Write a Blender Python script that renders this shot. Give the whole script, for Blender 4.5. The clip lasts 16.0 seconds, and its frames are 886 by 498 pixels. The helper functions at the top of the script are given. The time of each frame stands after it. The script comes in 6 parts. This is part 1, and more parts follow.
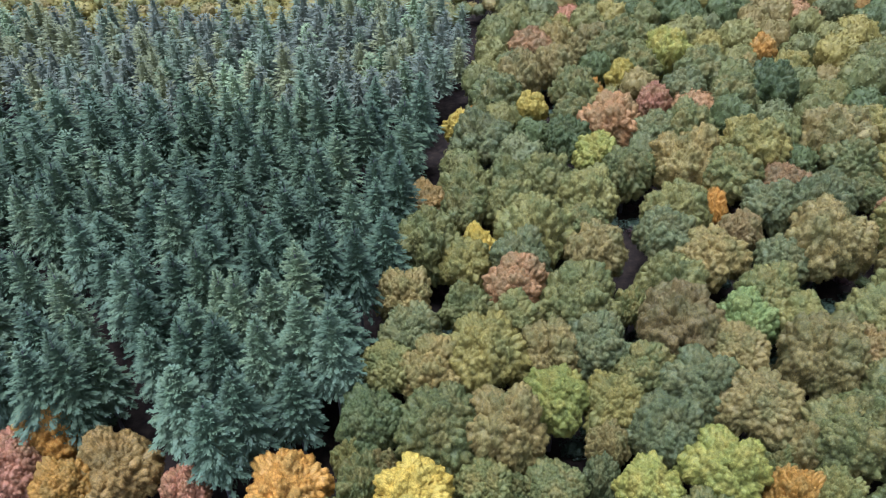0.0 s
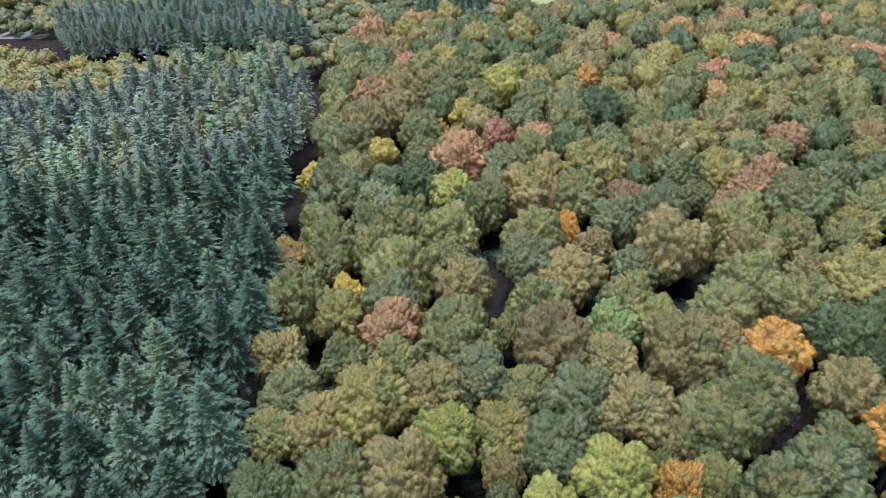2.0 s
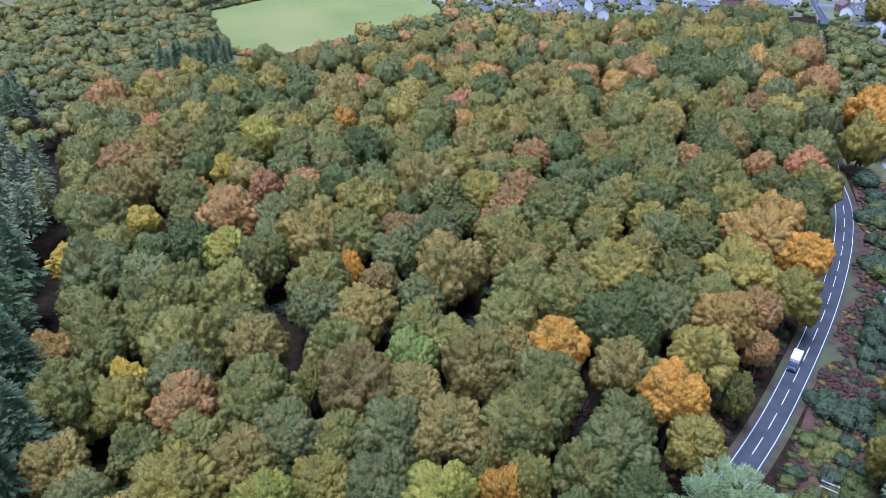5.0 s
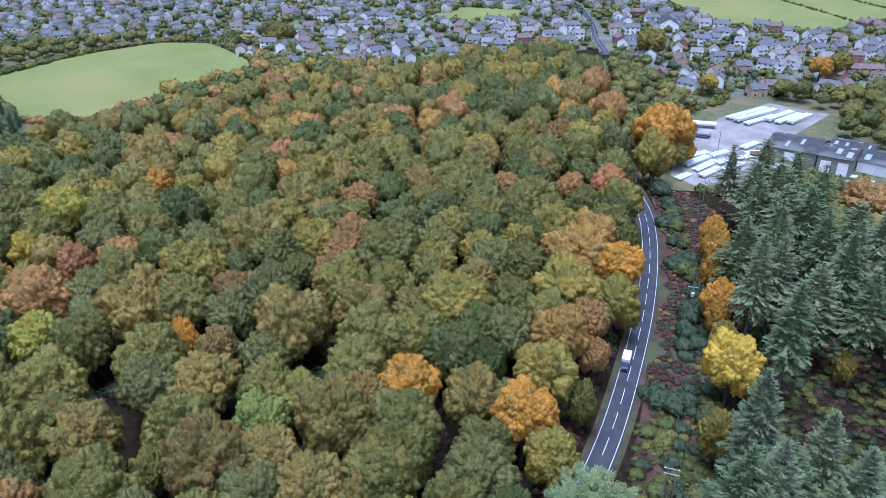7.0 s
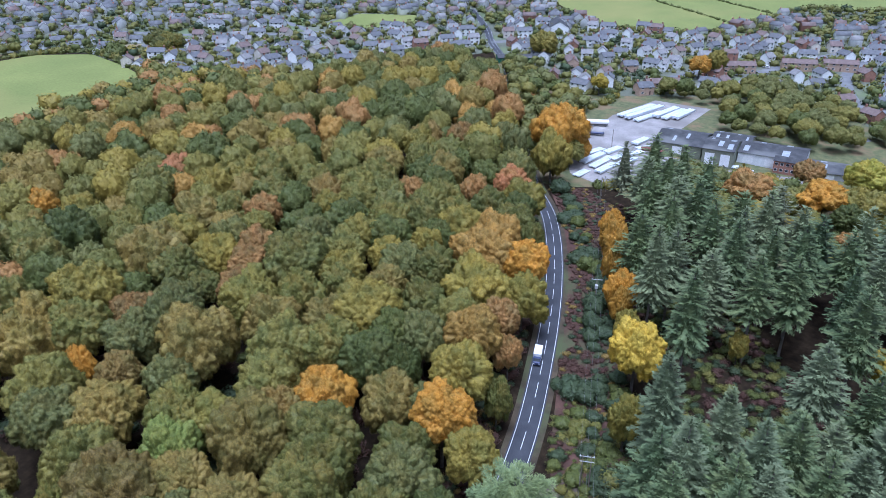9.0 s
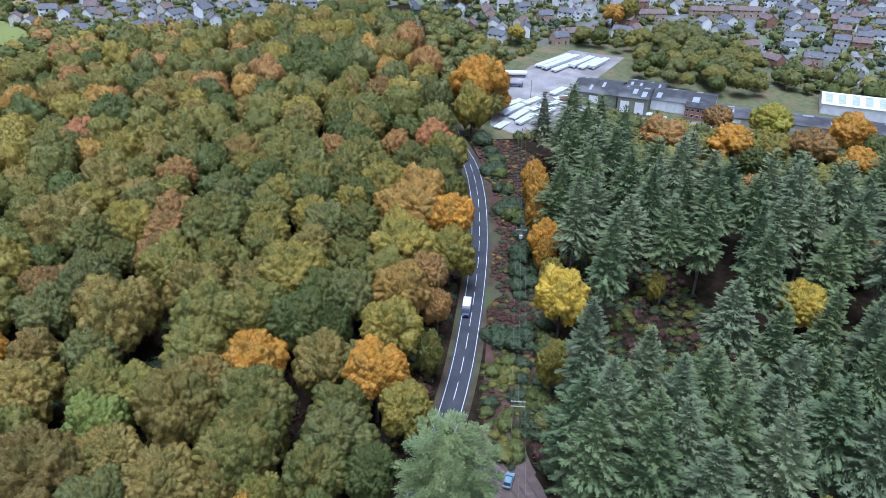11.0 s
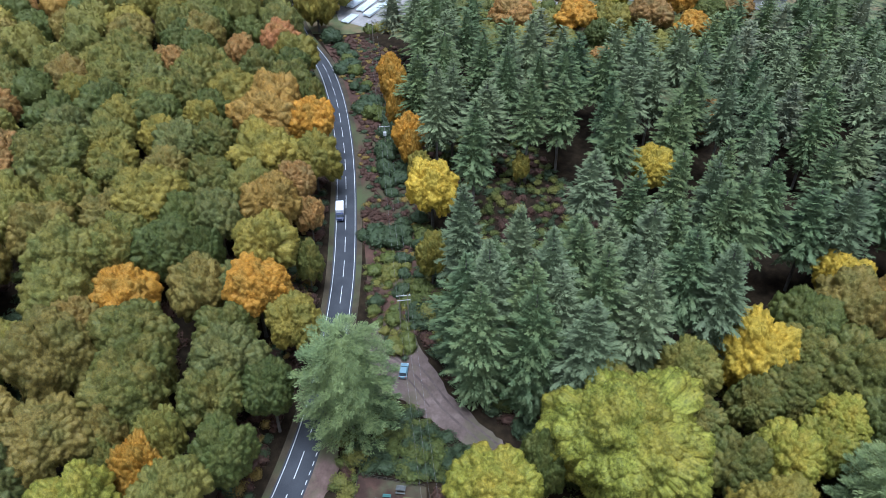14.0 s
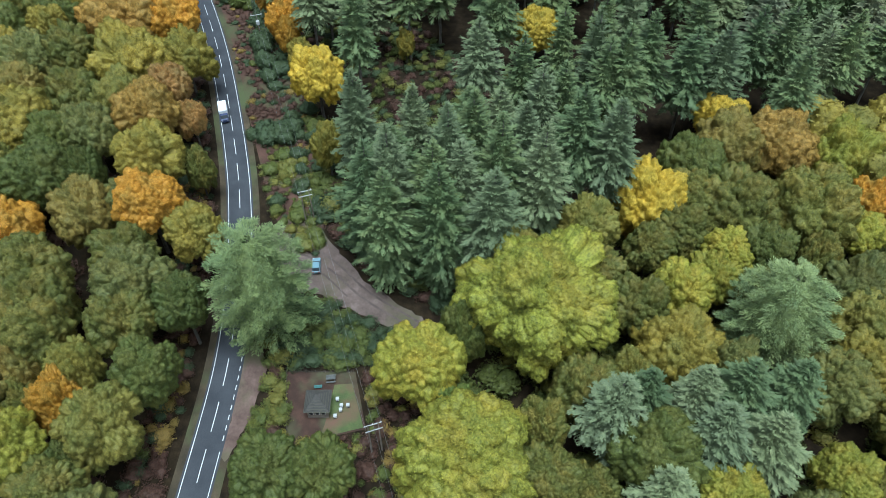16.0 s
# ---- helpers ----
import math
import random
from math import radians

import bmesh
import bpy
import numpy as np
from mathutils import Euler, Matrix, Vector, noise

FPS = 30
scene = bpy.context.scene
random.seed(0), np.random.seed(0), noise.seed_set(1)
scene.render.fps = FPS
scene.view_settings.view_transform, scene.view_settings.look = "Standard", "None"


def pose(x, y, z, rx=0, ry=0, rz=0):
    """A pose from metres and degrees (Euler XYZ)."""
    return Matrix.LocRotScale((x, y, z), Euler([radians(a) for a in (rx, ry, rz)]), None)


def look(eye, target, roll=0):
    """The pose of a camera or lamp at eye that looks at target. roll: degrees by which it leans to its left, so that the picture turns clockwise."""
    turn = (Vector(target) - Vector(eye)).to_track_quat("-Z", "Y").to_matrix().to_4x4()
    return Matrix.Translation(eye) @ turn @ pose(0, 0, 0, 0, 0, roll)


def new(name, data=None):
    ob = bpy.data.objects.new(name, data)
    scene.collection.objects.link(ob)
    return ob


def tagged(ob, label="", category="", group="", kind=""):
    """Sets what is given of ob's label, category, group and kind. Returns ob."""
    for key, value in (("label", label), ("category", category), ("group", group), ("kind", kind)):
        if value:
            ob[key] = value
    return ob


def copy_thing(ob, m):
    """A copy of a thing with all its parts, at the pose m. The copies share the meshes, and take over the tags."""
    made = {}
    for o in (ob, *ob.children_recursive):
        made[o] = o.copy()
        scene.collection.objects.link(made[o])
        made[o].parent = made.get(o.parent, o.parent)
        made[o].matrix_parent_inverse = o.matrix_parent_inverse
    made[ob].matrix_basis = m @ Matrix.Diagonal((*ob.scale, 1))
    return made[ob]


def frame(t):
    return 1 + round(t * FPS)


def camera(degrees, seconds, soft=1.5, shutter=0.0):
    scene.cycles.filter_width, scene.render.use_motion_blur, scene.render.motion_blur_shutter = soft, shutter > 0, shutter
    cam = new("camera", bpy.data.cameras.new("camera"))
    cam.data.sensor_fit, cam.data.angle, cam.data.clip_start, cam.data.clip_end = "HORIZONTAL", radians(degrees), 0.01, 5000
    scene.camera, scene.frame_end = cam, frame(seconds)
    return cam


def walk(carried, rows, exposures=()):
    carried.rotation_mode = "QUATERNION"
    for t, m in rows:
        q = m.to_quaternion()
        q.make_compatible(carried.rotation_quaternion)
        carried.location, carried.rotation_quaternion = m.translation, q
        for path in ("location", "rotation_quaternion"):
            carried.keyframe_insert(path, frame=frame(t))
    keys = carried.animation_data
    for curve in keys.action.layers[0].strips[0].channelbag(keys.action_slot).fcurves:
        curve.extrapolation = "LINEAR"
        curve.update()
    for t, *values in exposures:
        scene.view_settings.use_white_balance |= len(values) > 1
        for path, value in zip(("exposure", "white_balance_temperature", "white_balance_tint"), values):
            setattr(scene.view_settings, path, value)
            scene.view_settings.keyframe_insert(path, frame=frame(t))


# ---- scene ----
cam = camera(64.5, 16.0, 0.66)
PATH = [
    (0.0, 53.41, -0.13, 0.00),
    (0.5, 54.45, -0.00, -3.07),
    (1.0, 55.43, 0.19, -6.44),
    (1.5, 56.31, 0.23, -9.82),
    (2.0, 57.16, 0.24, -13.26),
    (2.5, 57.99, 0.05, -16.64),
    (3.0, 58.23, 0.13, -20.06),
    (3.5, 58.61, 0.09, -23.41),
    (4.0, 59.36, 0.09, -26.80),
    (4.2, 59.68, -0.01, -28.12),
    (6.3, 62.23, -0.03, -42.34),
    (6.5, 62.57, 0.04, -44.00),
    (7.0, 64.13, 0.10, -48.37),
    (7.5, 64.52, -0.02, -49.68),
    (8.0, 64.52, -0.11, -51.84),
    (8.5, 64.42, -0.13, -54.15),
    (9.0, 64.55, -0.17, -56.48),
    (9.2, 64.50, -0.19, -57.43),
    (11.3, 60.39, -0.52, -63.80),
    (11.5, 60.03, -0.50, -64.26),
    (12.0, 58.99, -0.50, -65.37),
    (12.5, 57.85, -0.40, -67.41),
    (13.0, 56.53, -0.12, -70.49),
    (13.5, 54.87, 0.09, -73.32),
    (14.0, 52.79, 0.17, -75.89),
    (14.5, 50.56, 0.31, -78.50),
    (15.0, 48.26, 0.39, -81.04),
    (15.5, 45.76, 0.50, -83.98),
    (16.0, 43.26, 0.59, -86.81),
]
LIGHT = [(0.0, 2.1, 4560, 26), (4.0, 1.85, 4560, 24), (9.0, 1.6, 4760, 19), (12.5, 1.6, 4960, 13), (15.0, 1.67, 5120, 3), (16.0, 1.65, 5200, -3)]
walk(cam, [(t, pose(0, 0, 113, tilt, lean, turn)) for t, tilt, lean, turn in PATH], LIGHT)

# ---- overcast autumn daylight ----
sky_world = bpy.data.worlds.new("overcast_sky")
scene.world = sky_world
sky_world.use_nodes = True
wn = sky_world.node_tree
sky = wn.nodes.new("ShaderNodeTexSky")
sky.sky_type = "NISHITA"
sky.sun_disc = False
sky.sun_elevation = radians(60)
sky.sun_rotation = radians(-120)
sky.air_density, sky.dust_density, sky.ozone_density = 1.0, 4.0, 1.0
wn.nodes["Background"].inputs[1].default_value = 0.05
grey_cover = wn.nodes.new("ShaderNodeHueSaturation")
grey_cover.inputs["Saturation"].default_value = 0.35
wn.links.new(sky.outputs[0], grey_cover.inputs["Color"])
wn.links.new(grey_cover.outputs[0], wn.nodes["Background"].inputs[0])
sun = bpy.data.lights.new("sun", "SUN")
sun.energy, sun.angle, sun.color = 1.5, radians(34), (1.0, 0.985, 0.96)
new("sun", sun).matrix_world = look((-50, 10, 520), (0, 0, 0))

# ---- lie of the land: a hillside that climbs gently towards the town ----


def gz(x, y):
    s = 0.8 * x + 0.6 * y
    return 0.065 * min(max(s, -300), 1600) - 5.0


def inside(poly, x, y):
    hit = False
    for (xa, ya), (xb, yb) in zip(poly, poly[1:] + poly[:1]):
        if (ya > y) != (yb > y) and x < (xb - xa) * (y - ya) / (yb - ya) + xa:
            hit = not hit
    return hit


def spline(pts, step=2.0):
    """Points about every step metres along a smooth line through pts."""
    out = []
    p = [np.array(q, float) for q in pts]
    p = [2 * p[0] - p[1]] + p + [2 * p[-1] - p[-2]]
    for a, b, c, d in zip(p, p[1:], p[2:], p[3:]):
        n = max(2, int(np.linalg.norm(c - b) / step))
        for i in range(n):
            u = i / n
            out.append(0.5 * (2 * b + (c - a) * u + (2 * a - 5 * b + 4 * c - d) * u * u + (3 * b - 3 * c + d - a) * u ** 3))
    return out + [p[-2]]


# ---- materials ----


def material(name, rough=0.8):
    m = bpy.data.materials.new(name)
    m.use_nodes = True
    b = m.node_tree.nodes["Principled BSDF"]
    b.inputs["Roughness"].default_value = rough
    b.inputs["Specular IOR Level"].default_value = 0.3
    return m, m.node_tree, b


def noise_node(nt, scale, detail=4.0, space="Object"):
    tc = nt.nodes.new("ShaderNodeTexCoord")
    n = nt.nodes.new("ShaderNodeTexNoise")
    n.inputs["Scale"].default_value = scale
    n.inputs["Detail"].default_value = detail
    nt.links.new(tc.outputs[space], n.inputs["Vector"])
    return n.outputs["Fac"]


def ramp(nt, fac, stops):
    r = nt.nodes.new("ShaderNodeValToRGB")
    while len(r.color_ramp.elements) < len(stops):
        r.color_ramp.elements.new(0.5)
    for e, (p, c) in zip(r.color_ramp.elements, stops):
        e.position, e.color = p, (*c, 1)
    nt.links.new(fac, r.inputs[0])
    return r.outputs[0]


def mixed(nt, fac, a, b, kind="MIX"):
    m = nt.nodes.new("ShaderNodeMix")
    m.data_type, m.blend_type = "RGBA", kind
    for socket, v in ((m.inputs[0], fac), (m.inputs[6], a), (m.inputs[7], b)):
        if isinstance(v, (int, float)):
            socket.default_value = v
        elif isinstance(v, tuple):
            socket.default_value = (*v, 1)
        else:
            nt.links.new(v, socket)
    return m.outputs[2]


def surface(name, dark, light, scale=1.5, rough=0.85, fine=12.0, bump=0.15, metal=0.0, third=None):
    """A worn plain surface: two noises, coarse stains and fine grain, and a little relief."""
    m, nt, b = material(name, rough)
    mean = tuple((p + q) / 2 for p, q in zip(dark, light))
    col = ramp(nt, noise_node(nt, scale), [(0.3, dark), (0.55, mean), (0.72, light)])
    grain = noise_node(nt, fine, 3.0)
    col = mixed(nt, 0.35, col, ramp(nt, grain, [(0.3, (0.55, 0.55, 0.55)), (0.7, (1.25, 1.25, 1.25))]), "MULTIPLY")
    if third:
        col = mixed(nt, ramp(nt, noise_node(nt, scale * 0.31, 5.0), [(0.5, (0, 0, 0)), (0.66, (1, 1, 1))]), col, third)
    nt.links.new(col, b.inputs["Base Color"])
    b.inputs["Metallic"].default_value = metal
    if bump:
        bp = nt.nodes.new("ShaderNodeBump")
        bp.inputs["Strength"].default_value = bump
        bp.inputs["Distance"].default_value = 0.1
        nt.links.new(grain, bp.inputs["Height"])
        nt.links.new(bp.outputs[0], b.inputs["Normal"])
    return m


def leaf(name, base, other, patch=0.8, rough=0.6, thin=0.1, grain=1.0, vary=0.16):
    """Leaves: every leaf spray a little different, patches of a second tint, and a shift from tree to tree."""
    m, nt, b = material(name, rough)
    b.inputs["Specular IOR Level"].default_value = 0.22
    geo = nt.nodes.new("ShaderNodeNewGeometry")
    low, high = tuple(c * (1 - vary) for c in base), tuple(c * (1 + vary) for c in base)
    col = ramp(nt, geo.outputs["Random Per Island"], [(0.0, low), (0.5, base), (1.0, high)])
    patches = ramp(nt, noise_node(nt, 1.6 * grain, 2.0), [(0.40, (0, 0, 0)), (0.64, (patch, patch, patch))])
    col = mixed(nt, patches, col, other)
    col = mixed(nt, 0.5, col, ramp(nt, noise_node(nt, 6.5 * grain, 2.0), [(0.3, tuple(1 - vary * k for k in (1.6, 1.4, 1.3))), (0.7, tuple(1 + vary * k for k in (1.4, 1.15, 0.7)))]), "MULTIPLY")
    col = mixed(nt, 0.7, col, ramp(nt, noise_node(nt, 34.0 * grain, 2.0), [(0.34, (0.5, 0.53, 0.5)), (0.5, (1, 1, 1)), (0.66, (1.36, 1.3, 1.2))]), "MULTIPLY")
    info = nt.nodes.new("ShaderNodeObjectInfo")
    col = mixed(nt, 1.0, col, ramp(nt, info.outputs["Random"], [(0.0, (0.76, 0.8, 0.78)), (0.5, (1, 1, 1)), (1.0, (1.16, 1.12, 1.02))]), "MULTIPLY")
    nt.links.new(col, b.inputs["Base Color"])
    t = nt.nodes.new("ShaderNodeBsdfTranslucent")
    nt.links.new(col, t.inputs["Color"])
    mix = nt.nodes.new("ShaderNodeMixShader")
    mix.inputs[0].default_value = thin
    nt.links.new(b.outputs[0], mix.inputs[1])
    nt.links.new(t.outputs[0], mix.inputs[2])
    nt.links.new(mix.outputs[0], nt.nodes["Material Output"].inputs["Surface"])
    return m


LEAF_TINTS = {
    "g": ("oak_green", (0.118, 0.122, 0.028), (0.177, 0.143, 0.031)),
    "dg": ("deep_green", (0.080, 0.096, 0.023), (0.104, 0.107, 0.026)),
    "bg": ("grey_green", (0.118, 0.125, 0.037), (0.150, 0.134, 0.035)),
    "ol": ("olive_green", (0.177, 0.156, 0.033), (0.119, 0.130, 0.032)),
    "ob": ("olive_brown", (0.213, 0.158, 0.037), (0.142, 0.130, 0.032)),
    "yo": ("yellow_olive", (0.234, 0.184, 0.031), (0.154, 0.146, 0.031)),
    "ev": ("evergreen_scrub", (0.045, 0.064, 0.030), (0.059, 0.075, 0.032)),
    "yg": ("yellow_green", (0.232, 0.226, 0.033), (0.295, 0.236, 0.034)),
    "lg": ("fresh_green", (0.150, 0.186, 0.042), (0.185, 0.200, 0.046)),
    "ye": ("golden_yellow", (0.414, 0.294, 0.032), (0.306, 0.245, 0.036)),
    "go": ("old_gold", (0.334, 0.198, 0.042), (0.250, 0.167, 0.040)),
    "or": ("bright_orange", (0.414, 0.207, 0.023), (0.290, 0.180, 0.032)),
    "rb": ("russet", (0.29, 0.158, 0.048), (0.2, 0.14, 0.045)),
    "br": ("dull_brown", (0.204, 0.139, 0.037), (0.157, 0.130, 0.034)),
    "bk": ("dead_bracken", (0.080, 0.042, 0.030), (0.059, 0.037, 0.027)),
    "rd": ("dusky_red", (0.33, 0.15, 0.062), (0.27, 0.155, 0.05)),
}
LEAF = {k: leaf(n, a, b, vary=0.27) for k, (n, a, b) in LEAF_TINTS.items()}
# the joined greenery is scaled in metres, not in crown widths
LEAF_WIDE = {k: leaf(n + "_wide", a, b, 0.4, 0.6, 0.1, 0.11, 0.06) for k, (n, a, b) in LEAF_TINTS.items()}
LEAF_WORDS = {"g": "green", "dg": "dark green", "bg": "grey-green", "ol": "olive green", "ob": "olive-brown", "yo": "yellowish olive",
              "yg": "bright yellow-green", "lg": "fresh green", "ye": "golden yellow", "go": "old-gold", "or": "bright orange",
              "rb": "russet", "br": "dull brown", "rd": "dusky red", "bk": "dead brown", "ev": "evergreen"}
NEEDLE = {
    "blue": leaf("blue_green_needles", (0.096, 0.134, 0.060), (0.128, 0.158, 0.062), 0.5, 0.55, 0.06, 0.3),
    "deep": leaf("dark_spruce_needles", (0.068, 0.098, 0.042), (0.090, 0.113, 0.045), 0.5, 0.55, 0.06, 0.3),
    "green": leaf("green_needles", (0.110, 0.148, 0.062), (0.155, 0.176, 0.066), 0.5, 0.55, 0.06, 0.3),
    "pale": leaf("pale_needles", (0.155, 0.184, 0.094), (0.131, 0.163, 0.080), 0.5, 0.55, 0.06, 0.3),
    "grey": leaf("grey_needles", (0.131, 0.150, 0.090), (0.175, 0.167, 0.087), 0.5, 0.55, 0.06, 0.3),
    "pine": leaf("pale_pine_needles", (0.215, 0.270, 0.115), (0.255, 0.290, 0.110), 0.6, 0.55, 0.06, 0.3),
    "larch": leaf("turning_larch_needles", (0.205, 0.209, 0.077), (0.162, 0.174, 0.077), 0.5, 0.55, 0.06, 0.3),
}
NEEDLE_WORDS = {"deep": "dark blue-green", "blue": "blue-green", "green": "deep green", "pale": "pale silvery green", "grey": "grey-green", "larch": "yellowing", "pine": "pale green"}
FIR_BARK = surface("fir_bark", (0.10, 0.085, 0.07), (0.21, 0.185, 0.16), 1.2, 0.95, 9.0, 0.5)
BARK = surface("bark", (0.055, 0.047, 0.038), (0.13, 0.11, 0.09), 1.2, 0.95, 9.0, 0.5)
# litter coloured near black: the deep shade between crowns is in the base colour
LITTER = surface("shade_dark_litter", (0.012, 0.009, 0.006), (0.036, 0.025, 0.014), 0.5, 0.95, 4.0, 0.4)
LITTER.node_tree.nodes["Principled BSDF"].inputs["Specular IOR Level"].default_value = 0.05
GRASS = surface("verge_grass", (0.07, 0.085, 0.035), (0.15, 0.14, 0.06), 0.4, 0.95, 5.0, 0.4, third=(0.16, 0.115, 0.06))
MEADOW = surface("meadow_grass", (0.142, 0.164, 0.040), (0.185, 0.204, 0.052), 0.03, 0.9, 0.8, 0.1, third=(0.20, 0.194, 0.056))
ASPHALT = surface("asphalt", (0.034, 0.036, 0.042), (0.055, 0.057, 0.064), 0.25, 0.8, 6.0, 0.05)
PAINT = surface("road_paint", (0.5, 0.5, 0.5), (0.75, 0.75, 0.74), 1.5, 0.6, 9.0, 0.0)
EARTH = surface("brown_earth", (0.085, 0.053, 0.042), (0.165, 0.11, 0.09), 0.4, 0.95, 2.2, 0.3, third=(0.10, 0.09, 0.05))
RUT = surface("worn_rut", (0.07, 0.05, 0.043), (0.115, 0.086, 0.074), 0.5, 0.9, 4.0, 0.3)
DIRT = surface("stony_dirt", (0.085, 0.060, 0.050), (0.165, 0.122, 0.104), 0.35, 0.95, 2.2, 0.5, third=(0.085, 0.075, 0.042))

# ---- mesh helpers ----


def mesh_of(name, verts, faces, slots=(), index=None):
    me = bpy.data.meshes.new(name)
    verts, faces = np.asarray(verts, float), np.asarray(faces, int)
    k = faces.shape[1]
    me.vertices.add(len(verts))
    me.vertices.foreach_set("co", verts.ravel())
    me.loops.add(faces.size)
    me.loops.foreach_set("vertex_index", faces.ravel())
    me.polygons.add(len(faces))
    me.polygons.foreach_set("loop_start", np.arange(0, faces.size, k))
    for m in slots:
        me.materials.append(m)
    if index is not None:
        me.polygons.foreach_set("material_index", np.asarray(index, np.int32))
    me.update(calc_edges=True)
    return me


def part(name, bm, mat, parent, label=""):
    """Links a bmesh, or a ready mesh, as one mesh object under a thing or a part."""
    me = bm
    if isinstance(bm, bmesh.types.BMesh):
        me = bpy.data.meshes.new(name)
        bm.to_mesh(me)
        bm.free()
        me.materials.append(mat)
    ob = new(name, me)
    ob.parent = parent
    return tagged(ob, label)


def strip_bm(line, left, right, z, out=None):
    """A ribbon along a line, from left to right metres off it, z metres over the ground."""
    bm = out or bmesh.new()
    rows = []
    for i, p in enumerate(line):
        d = np.array(line[min(i + 1, len(line) - 1)]) - np.array(line[max(i - 1, 0)])
        d = d / (np.linalg.norm(d) + 1e-9)
        n = np.array((d[1], -d[0]))
        rows.append([bm.verts.new((*(p + n * o), gz(*(p + n * o)) + z)) for o in (left, right)])
    for a, b in zip(rows, rows[1:]):
        bm.faces.new((a[0], a[1], b[1], b[0]))
    bmesh.ops.recalc_face_normals(bm, faces=bm.faces)
    for f in bm.faces:
        if f.normal.z < 0:
            f.normal_flip()
    return bm


def patch_bm(poly, z, step=0):
    bm = bmesh.new()
    bm.faces.new([bm.verts.new((x, y, gz(x, y) + z)) for x, y in poly])
    bmesh.ops.triangulate(bm, faces=bm.faces)
    for f in bm.faces:
        if f.normal.z < 0:
            f.normal_flip()
    return bm


def box_bm(sx, sy, sz, x=0, y=0, z=0, bevel=0.0, out=None):
    """A box that stands on z, with softened edges."""
    bm = out or bmesh.new()
    made = bmesh.ops.create_cube(bm, size=1, matrix=Matrix.Translation((x, y, z + sz / 2)) @ Matrix.Diagonal((sx, sy, sz, 1)))
    if bevel:
        edges = list({e for v in made["verts"] for e in v.link_edges})
        bmesh.ops.bevel(bm, geom=edges, offset=bevel, segments=2, affect="EDGES", profile=0.5)
    return bm


def rod_bm(a, b, ra, rb, sides=8, out=None):
    bm = out or bmesh.new()
    a, b = Vector(a), Vector(b)
    m = Matrix.Translation((a + b) / 2) @ (b - a).to_track_quat("Z", "Y").to_matrix().to_4x4()
    bmesh.ops.create_cone(bm, cap_ends=True, segments=sides, radius1=ra, radius2=rb, depth=(b - a).length, matrix=m)
    return bm

# ---- trees ----


def rhombi(centre, along, across):
    """Four-cornered leaf sprays, slightly folded, from arrays of centres and half axes."""
    n = len(centre)
    fold = np.cross(along, across)
    fold /= np.linalg.norm(fold, axis=1, keepdims=True) + 1e-9
    lift = fold * np.linalg.norm(across, axis=1, keepdims=True) * 0.35
    v = np.stack([centre - along, centre + across - lift, centre + along, centre - across - lift], 1).reshape(-1, 3)
    return v, np.arange(4 * n).reshape(-1, 4)


def unit(a):
    return a / (np.linalg.norm(a, axis=-1, keepdims=True) + 1e-9)


def outer(d, centres, radii, base):
    """How far the union of balls reaches from the origin in each direction d, and the ball met last (-1: the base)."""
    reach, which = np.full(len(d), base), np.full(len(d), -1)
    own = (centres ** 2).sum(1) - radii ** 2
    for i in range(0, len(d), 3000):
        b = d[i:i + 3000] @ centres.T
        q = b * b - own
        far = np.where(q > 0, b + np.sqrt(np.maximum(q, 0)), 0)
        k = far.argmax(1)
        best = far[np.arange(len(k)), k]
        over = best > reach[i:i + 3000]
        reach[i:i + 3000][over], which[i:i + 3000][over] = best[over], k[over]
    return reach, which


def golden(k, turn=0.0):
    """k directions spread evenly over the sphere."""
    z = 1 - 2 * (np.arange(k) + 0.5) / k
    a = 2.399963 * np.arange(k) + turn
    return np.stack([np.sqrt(1 - z * z) * np.cos(a), np.sqrt(1 - z * z) * np.sin(a), z], 1)


